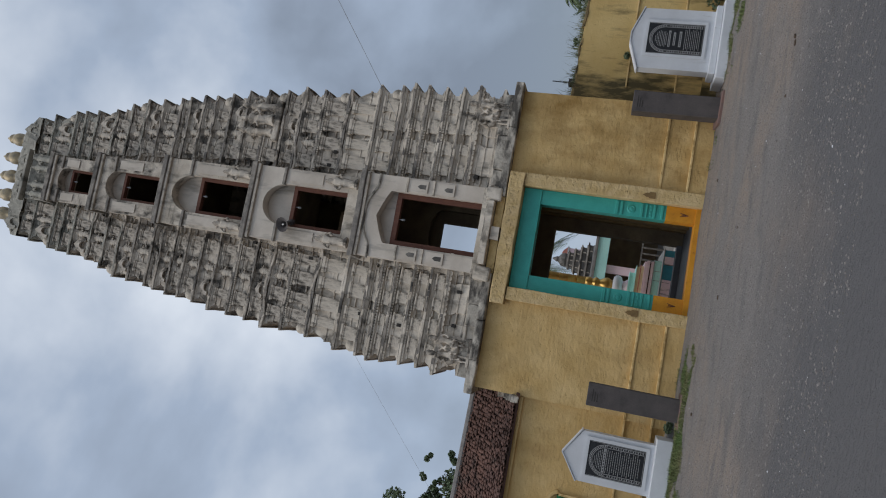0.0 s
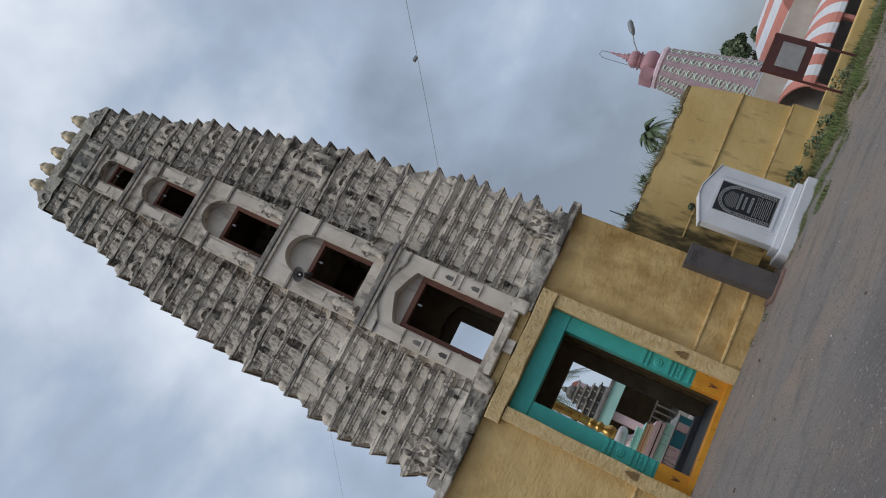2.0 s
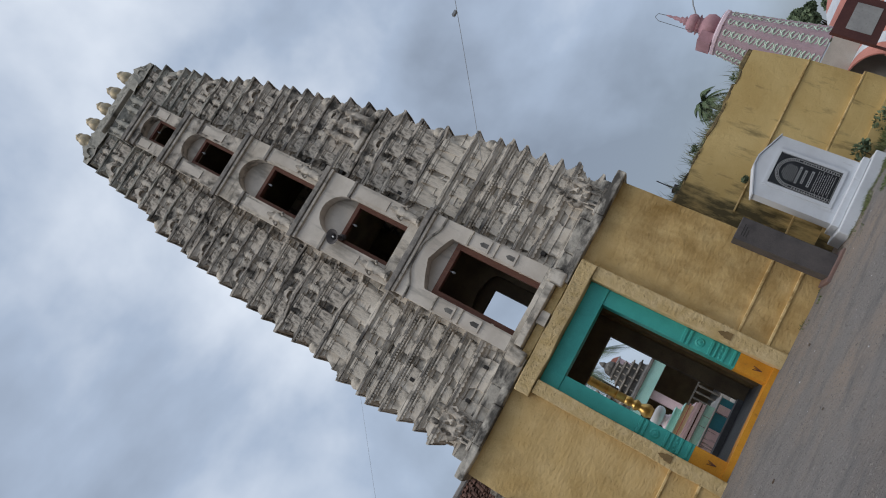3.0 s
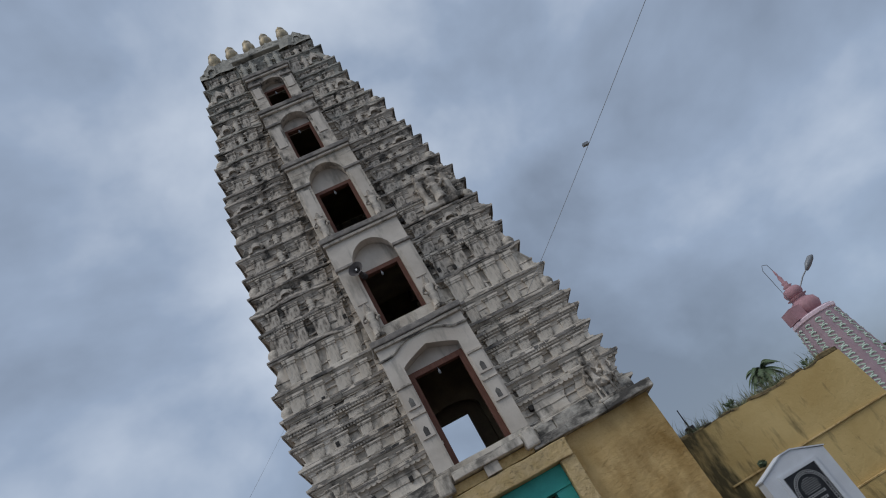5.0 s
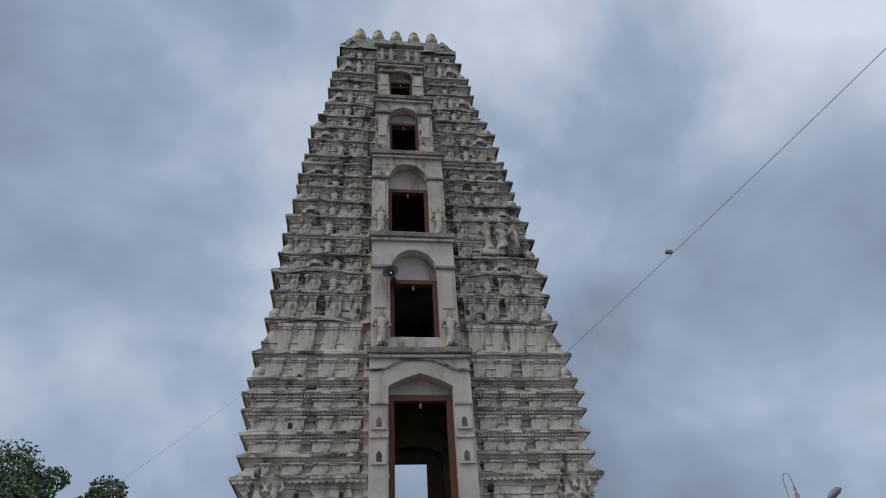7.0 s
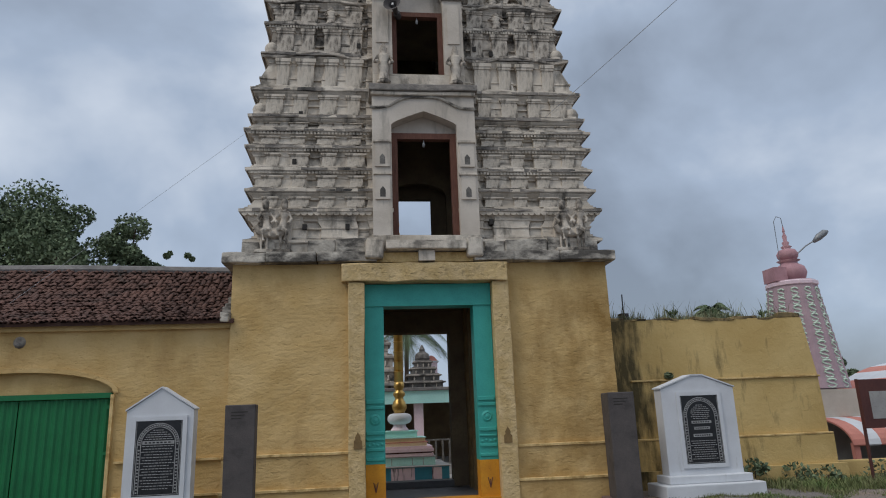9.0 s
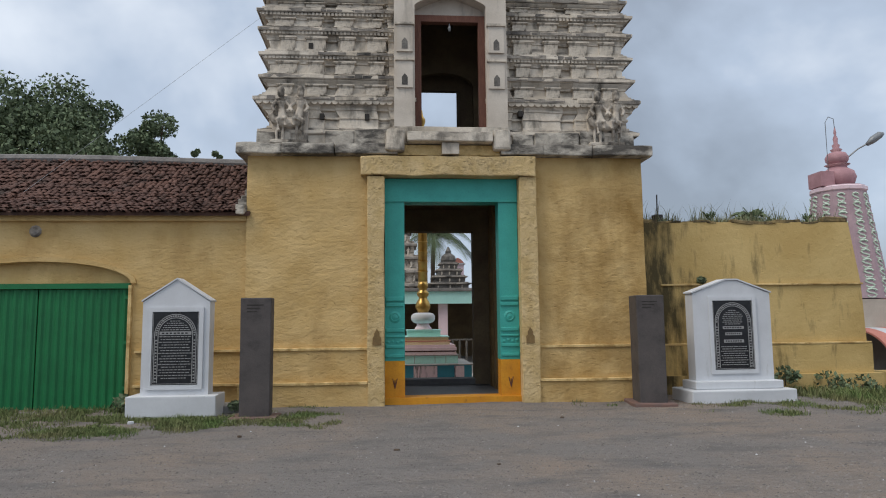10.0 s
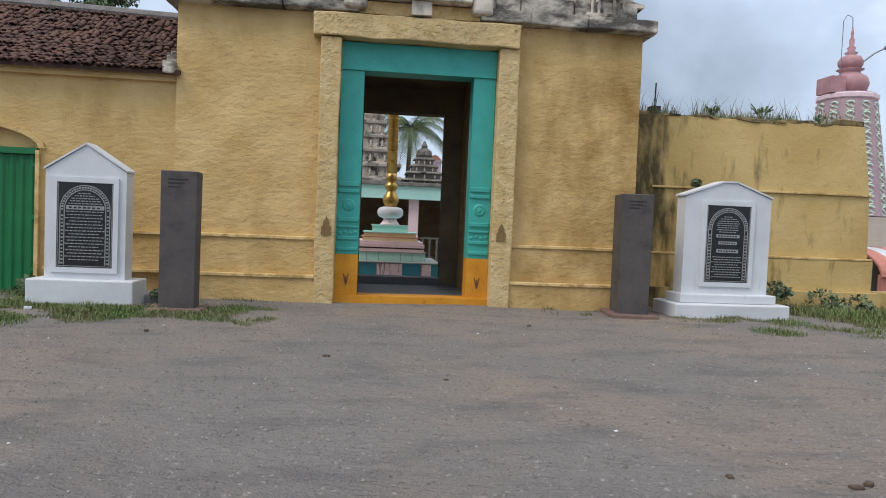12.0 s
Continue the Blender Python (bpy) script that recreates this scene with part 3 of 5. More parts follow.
# cornice slabs over the yellow base, with a block course on them
part("lintel_recess", block(-0.95, 0.95, -0.13, 0.6, 4.505, 4.695, 0.01), LEDGE, gate)
edges = [-3.86, -3.05, -2.1, -0.955, 0.955, 1.75, 2.7, 3.85]
for i, (x0, x1) in enumerate(zip(edges, edges[1:])):
    if x1 - x0 > 1.5:
        continue
    part("cornice_slab", block(x0 + 0.003, x1 - 0.003, -0.22 + 0.006 * (i % 3), 0.6, 4.505, 4.70 + 0.012 * (i % 2), 0.02, 0.022, i, cuts=5), CORNICE, gate, "grey-stained stone cornice slab")
for s, x in ((1, 3.69), (-1, -3.69)):
    part("cornice_slab", block(min(x, x + 0.17 * s), max(x, x + 0.17 * s), 0.602, DEPTH + 0.2, 4.505, 4.70, 0.02, 0.01, 9, cuts=3), SLAB, gate)
part("cornice_slab", block(-3.69, 3.69, DEPTH - 0.4, DEPTH + 0.2, 4.505, 4.70, 0.02), SLAB, gate)
for i, (x0, x1) in enumerate(((-3.55, -2.9), (-2.3, -1.75), (-1.75, -1.12), (1.2, 1.62), (1.62, 2.5), (2.5, 3.0), (3.2, 3.55))):
    part("plinth_block", block(x0 + 0.01, x1 - 0.01, -0.06 + 0.02 * (i % 2), 0.5, 4.71, 4.95 + 0.03 * (i % 3), 0.02, 0.022, i, cuts=4), CORNICE, gate)
part("tower_plinth", block(-3.5, 3.5, 0.02, DEPTH - 0.02, 4.70, 4.94), STUCCO, gate)

# floors inside the tower, added to block light between the storeys
for z in (8.28, 11.6, 14.72, 17.38, 19.5):
    w = np.interp(z, [e[0] for e in EAVES], [e[1] for e in EAVES]) - 0.4
    part("storey_floor", block(-w + axis(z), w + axis(z), front(z) + 0.35, DEPTH - front(z) - 0.35, z - 0.1, z + 0.05), DARK_PLASTER, gate)


def bay(z0, zsill, zhead, zarch, zcap, half, w, yface, pointed, back_open):
    """The projecting window bay of one storey, its frame and its hood."""
    c = axis((zsill + zhead) / 2)
    x0, x1 = c - half, c + half
    o0, o1 = c - w, c + w
    op = arch(x0, x1, zsill, zhead + 0.12, zarch, point=pointed)
    outline = [(o0, zsill), (o0, zcap), (o1, zcap), (o1, zsill)] + op[::-1]
    plaster = STUCCO_CLEAN if zsill < 11 else STUCCO if zsill < 14 else STUCCO_WORN
    b = part("window_bay", panel(outline, yface, yface + 0.75), plaster, gate, "plain white stucco window surround")
    part("bay_foot", block(o0, o1, yface - 0.03, yface + 0.75, z0, zsill - 0.003, 0.02, 0.01, 2, cuts=3), STUCCO, b)
    fr = yface + 0.16
    t = half * 0.19
    win = part("window_frame", panel([(x0 + 0.003, zsill), (x0 + 0.003, zhead), (x1 - 0.003, zhead), (x1 - 0.003, zsill), (x1 - t, zsill), (x1 - t, zhead - t), (x0 + t, zhead - t), (x0 + t, zsill)], fr, fr + 0.14), FRAME_WOOD, b, "red-brown timber window frame")
    part("lamp_hook", lathe([(0.02, zhead - t - 0.16), (0.035, zhead - t - 0.11), (0.015, zhead - t - 0.05), (0.008, zhead - t)], 8, c, fr + 0.05), STEEL, win)
    part("tympanum", panel([(x0, zhead + 0.003)] + arch(x0, x1, zhead + 0.003, zhead + 0.12, zarch - 0.004, point=pointed)[1:-1] + [(x1, zhead + 0.003)], fr + 0.14, fr + 0.26), STUCCO_CLEAN, b)
    part("bay_cap", block(o0 - 0.07, o1 + 0.07, yface - 0.11, yface + 0.6, zcap + 0.003, zcap + 0.15, 0.02, 0.016, 4, cuts=4), SLAB, b, "black-stained cap slab")
    part("bay_cap_moulding", block(o0 - 0.03, o1 + 0.03, yface - 0.07, yface, zcap - 0.09, zcap, 0.02, 0.01, 4, cuts=3), STUCCO, b)
    if not pointed:
        for s in (-1, 1):
            m = c + s * (half + w) / 2
            hw = (w - half) / 2 + 0.03
            part("pier_cap", block(m - hw, m + hw, yface - 0.06, yface + 0.1, zhead + 0.22, zhead + 0.30, 0.012, 0.008, m, cuts=2), SLAB, b)
            part("pier_panel", block(m - hw * 0.55, m + hw * 0.55, yface - 0.025, yface + 0.02, zsill + 0.75, zhead + 0.1, 0.01), STUCCO_CLEAN, b)
    # rear bay closes the back of the storey
    yb = DEPTH - front(z0)
    if back_open:
        r = 1.0 if zsill < 6 else 0.55
        out = [(c - r - 0.25, z0), (c - r - 0.25, zcap + 0.15), (c + r + 0.25, zcap + 0.15), (c + r + 0.25, z0)] + [(c + r, z0), (c + r, back_open), (c - r, back_open), (c - r, z0)]
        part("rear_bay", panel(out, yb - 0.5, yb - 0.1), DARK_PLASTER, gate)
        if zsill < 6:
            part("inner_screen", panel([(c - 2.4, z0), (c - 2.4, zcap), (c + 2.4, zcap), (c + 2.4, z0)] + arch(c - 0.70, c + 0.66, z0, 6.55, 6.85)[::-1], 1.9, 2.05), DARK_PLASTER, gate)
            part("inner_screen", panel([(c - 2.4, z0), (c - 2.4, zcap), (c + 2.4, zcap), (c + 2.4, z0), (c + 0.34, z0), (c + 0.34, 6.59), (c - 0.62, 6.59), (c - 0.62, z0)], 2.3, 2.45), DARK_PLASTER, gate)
    else:
        part("rear_bay", block(c - 0.75, c + 0.75, yb - 0.5, yb - 0.1, z0, zcap + 0.15), STUCCO, gate)
    return b


bay1 = bay(4.72, 5.06, 7.31, 7.74, 8.16, 0.68, 1.07, -0.08, 0.75, 7.95)
bay2 = bay(8.33, 8.76, 10.39, 11.18, 11.50, 0.57, 1.0, 0.25, 0.0, 10.8)
bay3 = bay(11.66, 11.90, 13.56, 14.35, 14.62, 0.54, 0.96, 0.62, 0.0, 0)
bay4 = bay(14.78, 15.00, 16.47, 16.97, 17.28, 0.43, 0.84, 0.98, 0.0, 0)
bay5 = bay(17.44, 17.70, 18.82, 19.17, 19.42, 0.37, 0.72, 1.40, 0.0, 0)
part("attic_front", block(axis(20.6) - 0.75, axis(20.6) + 0.75, 1.58, 2.4, 19.58, 20.50, 0.03, 0.03, cuts=4), LICHEN, gate)

# barrel roof with its row of finials
def barrel_roof():
    bm = bmesh.new()
    z0, c = 20.72, axis(21)
    rings = []
    for i in range(29):
        x = -2.0 + 4.0 * i / 28
        e = 1 - (max(0.0, abs(x) - 1.1) / 0.9) ** 2 * 0.5
        ring = []
        for k in range(15):
            a = math.pi * k / 14
            y = 2.78 - 0.98 * math.cos(a) * (0.92 + 0.08 * e)
            z = z0 + 1.12 * e * math.sin(a) ** 0.7
            ring.append(Vector((x + c, y, z)) + noise.noise_vector(Vector((x * 2.7, y * 2.7, z * 3))) * 0.09)
        rings.append(ring)
    loft(bm, rings, closed=False)
    for r in (rings[0], rings[-1]):
        bm.faces.new([bm.verts.new(p) for p in r])
    return bm


part("barrel_roof", barrel_roof(), LICHEN, gate, "lichen-darkened rounded barrel roof")
for i in range(5):
    x = axis(22) + (i - 2) * 0.655
    part("finial", lathe([(0.138, 21.63), (0.166, 21.85), (0.110, 21.95), (0.184, 22.05), (0.225, 22.17), (0.225, 22.29), (0.184, 22.41), (0.120, 22.46), (0.166, 22.52), (0.156, 22.57), (0.092, 22.63), (0.046, 22.73), (0.018, 22.79)], 14, x, 2.55), DULL_GOLD, gate, "tarnished gilt pot finial", smooth=True)

# ---- flanking walls ----
def west_range():
    ob = tagged(new("wall_west"), "ochre limewashed range wall under a brown tiled roof", "wall", kind="structure")
    gl, gr, gs, gt = -8.95, -5.70, 2.18, 2.575
    out = [(-24, -0.3), (-24, 3.42), (-BX - 0.004, 3.42), (-BX - 0.004, -0.3)] + arch(gl, gr, -0.3, gs, gt, 16)[::-1]
    part("masonry", panel(out, 0.1, 0.55), YELLOW, ob)
    lip = arch(gl - 0.09, gr + 0.09, -0.3, gs, gt + 0.09, 16)[1:-1] + arch(gl, gr, -0.3, gs, gt, 16)[1:-1][::-1]
    part("arch_moulding", panel(lip, 0.055, 0.098), YELLOW, ob)
    part("tympanum", panel([(gl, gs - 0.02)] + arch(gl, gr, 0, gs, gt, 16)[1:-1] + [(gr, gs - 0.02)], 0.2, 0.5), YELLOW, ob)
    part("eave_moulding", block(-24, -BX - 0.01, 0.02, 0.1, 3.30, 3.40, 0.02), YELLOW, ob)
    part("plinth_ledge", block(-5.6, -BX - 0.06, 0.05, 0.1, 0.945, 0.985, 0.01), LEDGE, ob)
    part("footing_ledge", block(-5.6, -BX - 0.06, 0.02, 0.1, 0.35, 0.39, 0.01), LEDGE, ob)
    part("vent_hole", lathe([(0.07, -0.02), (0.11, 0.0), (0.07, 0.03), (0.02, 0.0)], 10), SLAB, ob).matrix_basis = pose(-7.4, 0.09, 3.12, 90, 0, 0)
    part("rear_masonry", block(-24, -BX, 4.2, 4.6, -0.3, 3.42), YELLOW, ob)
    return ob


west = west_range()
gate_leafs = thing("sheet_metal_gate", "closed green painted corrugated sheet gate in an arched opening", "gate")
for x0, x1 in ((-8.93, -7.34), (-7.32, -5.75)):
    bm = bmesh.new()
    n = 44
    rows = [[bm.verts.new((x0 + (x1 - x0) * i / n, 0.17 - 0.022 * (0, 1, 1, 0)[i % 4], z)) for i in range(n + 1)] for z in (-0.05, 2.08)]
    for i in range(n):
        bm.faces.new((rows[0][i], rows[0][i + 1], rows[1][i + 1], rows[1][i]))
    g = bmesh.ops.extrude_face_region(bm, geom=bm.faces[:])
    bmesh.ops.translate(bm, verts=[v for v in g["geom"] if isinstance(v, bmesh.types.BMVert)], vec=(0, 0.012, 0))
    leaf = part("gate_leaf", bm, GREEN, gate_leafs)
    for zz in (0.3, 1.1, 1.9):
        part("hinge", block(x1 - 0.06 if x0 > -8 else x0, x1 + 0.12 if x0 > -8 else x0 + 0.06, 0.12, 0.15, zz, zz + 0.06), GREEN, leaf)
part("top_rail", block(-8.93, -5.74, 0.10, 0.18, 2.09, 2.185, 0.01), GREEN, gate_leafs)
part("gate_post", block(-5.735, -5.68, 0.04, 0.12, -0.1, 2.15, 0.01), LEDGE, gate_leafs)

# tiled roof
def roof_z(y, x):
    u = (y + 0.12) / 2.32
    return 3.45 + 1.42 * u - 0.10 * math.sin(math.pi * u) + 0.05 * math.sin(x * 0.55) * u


roof = tagged(new("roof_west"), "brown moss-darkened country tile roof with a cement ridge", "roof", kind="structure")
bm = bmesh.new()
rows = [[bm.verts.new((-24 + 0.497 * i, -0.08 + 2.28 * k / 8, roof_z(-0.08 + 2.32 * k / 8, -24 + 0.5 * i) - 0.03)) for i in range(42)] for k in range(9)]
for a, b in zip(rows, rows[1:]):
    for i in range(41):
        bm.faces.new((a[i], a[i + 1], b[i + 1], b[i]))
g = bmesh.ops.extrude_face_region(bm, geom=bm.faces[:])
bmesh.ops.translate(bm, verts=[v for v in g["geom"] if isinstance(v, bmesh.types.BMVert)], vec=(0, 0, -0.06))
part("roof_deck", bm, TILE, roof)
part("ridge_cap", tube([(-24 + 0.5 * i, 2.22, roof_z(2.2, -24 + 0.5 * i) + 0.02) for i in range(42)], 0.11, 8), RIDGE, roof, "grey cement ridge cap")
for k in range(6):
    y = -0.16 + 0.17 * k
    part("verge_plaster", block(-3.86, -3.68, y, y + 0.19, roof_z(y, -3.8) - 0.02, roof_z(y + 0.15, -3.8) + 0.09 + 0.05 * (k in (1, 2)), 0.03, 0.05, k, cuts=2), CORNICE, roof, "broken pale plaster verge")
part("rear_slope", block(-24, -3.7, 2.3, 4.7, 3.3, 3.4), TILE, roof)
bm = bmesh.new()
box(bm, -24, -3.7, 2.2, 2.3, 3.4, 4.80)
part("gable_fill", bm, TILE, roof)

east = tagged(new("wall_east"), "ochre limewashed wall with black mould streaks and weeds on top", "wall", kind="structure")


def east_wall():
    out = [(BX + 0.004, -0.3), (BX + 0.004, 3.39), (8.32, 3.39), (8.50, 2.13), (8.54, 0.93), (8.58, -0.3)]
    part("masonry", panel(out, 0.8, 1.5), YELLOW_STAINED, east)
    part("upper_ledge", block(4.3, 8.53, 0.755, 0.80, 2.10, 2.14, 0.012, 0.008, 2, cuts=4), LEDGE, east)
    part("lower_ledge", block(BX + 0.06, 8.58, 0.70, 0.80, 0.915, 0.955, 0.012, 0.008, 3, cuts=4), LEDGE, east)
    part("plinth", uneven_wall(BX + 0.06, 8.58, 0.71, 0.80, -0.3, 0.913, amount=0.01), YELLOW_STAINED, east)
    part("footing", uneven_wall(BX + 0.06, 8.72, 0.62, 0.71, -0.3, 0.335, amount=0.015), YELLOW_STAINED, east)
    for i in range(9):
        x0 = BX + 0.1 + i * 0.5
        part("coping_slab", block(x0 + 0.004, x0 + 0.496, 0.78 + 0.015 * random.random(), 1.5, 3.37, 3.395 + 0.09 * random.random(), 0.03, 0.05, i, cuts=5), COPING, east, "broken mould-stained coping")
    part("low_wall", block(8.72, 24, 1.2, 1.5, -0.3, 0.32, 0.03, 0.02, 3, cuts=4), YELLOW_STAINED, east, "low broken ochre wall")


east_wall()


# ---- inscribed steles and stone posts ----
def stele(x, y, turn, w, h_eave, h_apex, base_w, base_h, depth, step, pw, pz0, pz1, boxes, lines, label):
    s = thing("memorial_stele", label, "stele", "inscribed steles by the gate")
    s.matrix_basis = pose(x, y, -0.03, 0, 0, turn)
    out = [(-w / 2, base_h), (-w / 2 - 0.0, h_eave), (0, h_apex), (w / 2, h_eave), (w / 2, base_h)]
    if step:
        out = [(-w / 2, base_h), (-w / 2, h_eave), (-0.10, h_apex), (0.12, h_apex), (w / 2, h_eave), (w / 2, base_h)]
    part("body", panel(out, 0.0, depth), WHITE, s)
    k = len(out)
    tops = out[1:k - 1]
    over = []
    for (px, pz) in tops:
        over.append((px * 1.035, pz + 0.004))
    cap = over + [(px, pz + 0.026) for px, pz in over[::-1]]
    part("gable_cap", panel(cap, -0.022, depth + 0.022), WHITE, s, "white gable cap with dark weathered edge")
    if step:
        part("base", block(-base_w / 2, base_w / 2, -0.30, depth + 0.22, -0.1, base_h * 0.62, 0.02, 0.008, 1, cuts=2), WHITE, s)
        part("base_step", block(-base_w / 2 + 0.15, base_w / 2 - 0.15, -0.15, depth + 0.1, base_h * 0.62 + 0.002, base_h + 0.002, 0.015, 0.006, 1, cuts=2), WHITE, s)
    else:
        part("base", block(-base_w / 2, base_w / 2, -0.16, depth + 0.12, -0.1, base_h + 0.002, 0.015, 0.008, 1, cuts=2), WHITE, s)
    m = 0.07
    part("plaque_moulding", panel([(-pw / 2 - m, pz0 - m), (-pw / 2 - m, pz1 + m), (pw / 2 + m, pz1 + m), (pw / 2 + m, pz0 - m), (pw / 2, pz0 - m), (pw / 2, pz0), (pw / 2, pz1), (-pw / 2, pz1), (-pw / 2, pz0), (pw / 2 - 0.001, pz0), (pw / 2 - 0.001, pz0 - m)], -0.03, -0.001), WHITE, s)
    pl = part("plaque", block(-pw / 2 + 0.004, pw / 2 - 0.004, -0.02, -0.002, pz0 + 0.004, pz1 - 0.004), GRANITE, s, "polished black granite plaque")
    a, t = pw / 2 - 0.035, 0.012
    spring = max(pz1 - 0.04 - a, pz0 + 0.55 * (pz1 - pz0))
    for k in (0.0, 0.055):
        o = arch(-a + k, a - k, pz0 + 0.04, spring, pz1 - 0.035 - k * 1.05, 18)
        i = arch(-a + k + t, a - k - t, pz0 + 0.04, spring, pz1 - 0.035 - k * 1.05 - t, 18)
        part("engraved_arch", panel(o + i[::-1], -0.0235, -0.0205), ENGRAVED, pl)
    path = arch(-a + 0.033, a - 0.033, pz0 + 0.05, spring, pz1 - 0.07, 26)
    beads = [(-a + 0.033, pz0 + 0.06 + 0.05 * k) for k in range(int((spring - pz0 - 0.06) / 0.05))]
    beads += path[1:-1] + [(-x1, z1) for x1, z1 in beads]
    bm = bmesh.new()
    for k, (u, z) in enumerate(beads):
        w2 = 0.011 + 0.004 * (k % 2)
        box(bm, u - w2, u + w2, -0.0235, -0.0205, z - 0.011, z + 0.011)
    part("engraved_garland", bm, ENGRAVED, pl)["kind"] = "stuff"
    for u in (-1, 1):
        part("engraved_bar", block(u * (pw / 2 - 0.014) - 0.004, u * (pw / 2 - 0.014) + 0.004, -0.0235, -0.0205, pz0 + 0.02, pz1 - 0.02), ENGRAVED, pl)
    part("engraved_bar", block(-pw / 2 + 0.02, pw / 2 - 0.02, -0.0235, -0.0205, pz0 + 0.016, pz0 + 0.024), ENGRAVED, pl)
    for z, half, thick in boxes:
        slab = part("engraved_bar", block(-half, half, -0.0235, -0.0205, z - thick / 2, z + thick / 2), ENGRAVED, pl)
        for q in range(7):
            u = -half * 0.85 + half * 1.7 * q / 7
            part("cut_mark", block(u, u + half * 0.16, -0.0245, -0.0236, z - thick * 0.2, z + thick * 0.2), GRANITE, slab)
    rng = random.Random(int(x * 10))
    for z, half in lines:
        u = -half
        while u < half - 0.02:
            l = rng.uniform(0.02, 0.06)
            part("engraved_bar", block(u, min(u + l, half), -0.0235, -0.0205, z - 0.006, z + 0.006), ENGRAVED, pl)
            u += l + 0.011
    return s


stele(-4.54, -1.06, 0, 1.06, 1.84, 2.20, 1.40, 0.35, 0.28, False, 0.735, 0.51, 1.68, [(1.335, 0.25, 0.055)],
      [(1.53, 0.09), (1.495, 0.14), (1.46, 0.18), (1.425, 0.2), (1.39, 0.22)] + [(1.28 - 0.044 * k, (0.25, 0.23, 0.26, 0.21)[k % 4]) for k in range(16)],
      "white gabled memorial stele with a black inscribed plaque")
stele(5.09, -0.45, 2, 1.48, 1.93, 2.165, 1.95, 0.37, 0.28, True, 0.76, 0.56, 1.80, [(1.31, 0.2, 0.05), (1.20, 0.16, 0.05), (1.07, 0.19, 0.055)],
      [(1.62, 0.08), (1.585, 0.13), (1.55, 0.17), (1.515, 0.19), (1.48, 0.2), (1.445, 0.18), (1.41, 0.2), (1.375, 0.16)] + [(0.97 - 0.04 * k, (0.25, 0.23, 0.26, 0.21)[k % 4]) for k in range(9)],
      "broad white gabled memorial stele on a stepped base")


def stone_post(x, y, turn, w, d, h, pad, label):
    s = thing("stone_post", label, "stone post", "stone posts by the gate")
    s.matrix_basis = pose(x, y, -0.03, 0, 0, turn)
    bm = bmesh.new()
    loft(bm, [[(-w / 2 * k, -d / 2 * k, z), (w / 2 * k, -d / 2 * k, z), (w / 2 * k, d / 2 * k, z), (-w / 2 * k, d / 2 * k, z)] for z, k in ((0, 1.0), (h * 0.5, 1.005), (h, 1.02))])
    bmesh.ops.bevel(bm, geom=bm.edges[:], offset=0.012, segments=1, affect="EDGES")
    p = part("shaft", bm, SLATE, s)
    for k in range(3):
        part("engraved_bar", block(-0.14, 0.12 - 0.05 * k, -d / 2 * 1.02 - 0.004, -d / 2 * 1.0 + 0.004, h - 0.12 - 0.05 * k, h - 0.105 - 0.05 * k), NEAR_BLACK, p)
    part("pad", block(-w / 2 - pad, w / 2 + pad, -d / 2 - pad * 1.3, d / 2 + pad, -0.1, 0.05, 0.015, 0.015, 4, cuts=2), PAD, s, "stone pad under the post")


stone_post(-3.19, -1.36, 0, 0.47, 0.26, 1.88, 0.12, "dark grey dressed stone post on a low pad")
stone_post(3.46, -0.55, -6, 0.47, 0.52, 1.90, 0.13, "dark grey square stone post on a reddish pad")


# ---- carved ornament of the tower ----
def pilaster_mesh(mat):
    bm = bmesh.new()
    steps = ((0.55, 0.075, -0.02), (0.55, 0.075, 0.08), (0.5, 0.055, 0.10), (0.5, 0.055, 0.74), (0.47, 0.045, 0.75), (0.47, 0.045, 0.80), (0.54, 0.07, 0.82), (0.54, 0.07, 0.89),
             (0.60, 0.09, 0.91), (0.60, 0.09, 1.03))
    loft(bm, [[(-x, -d, z), (x, -d, z), (x, 0.06, z), (-x, 0.06, z)] for x, d, z in steps])
    return mesh_of("pilaster", bm, mat)


def figure_mesh(seed, pair=False):
    """A worn standing relief figure as one plain lump, a metre high."""
    rng = random.Random(seed)
    bm = bmesh.new()
    for cx in ((-0.2, 0.2) if pair else (0.0,)):
        rings = []
        for r, z in ((0.20, 0.0), (0.22, 0.06), (0.15, 0.10), (0.16, 0.3), (0.19, 0.42), (0.13, 0.52), (0.20, 0.66), (0.17, 0.72), (0.07, 0.75), (0.105, 0.80), (0.11, 0.86), (0.08, 0.91), (0.06, 0.97), (0.015, 1.02)):
            rings.append([(cx + r * 1.15 * math.cos(a) + rng.uniform(-0.012, 0.012), r * 0.8 * math.sin(a), z) for a in (2 * math.pi * k / 8 for k in range(8))])
        loft(bm, rings)
        for s in (-1, 1):
            add(bm, tube([(cx + s * 0.2, 0, 0.68), (cx + s * 0.31, -0.08, 0.52), (cx + s * 0.2, -0.18, 0.45 + 0.1 * rng.random())], 0.05, 5))
    return mesh_of("figure", bm, STUCCO_WORN, True)


def gable_mesh():
    """A small horseshoe gable ornament."""
    bm = panel([(-0.5, 0)] + [(0.5 * math.cos(math.pi * (1 - k / 8)), 0.15 + 0.55 * math.sin(math.pi * k / 8) + (0.12 if k == 4 else 0)) for k in range(9)] + [(0.5, 0), (0.28, 0)]
               + [(0.28 * math.cos(math.pi * k / 6), 0.12 + 0.3 * math.sin(math.pi * k / 6)) for k in range(7)] + [(-0.28, 0)], -0.14, 0.1)
    return mesh_of("gable", bm, STUCCO_WORN)


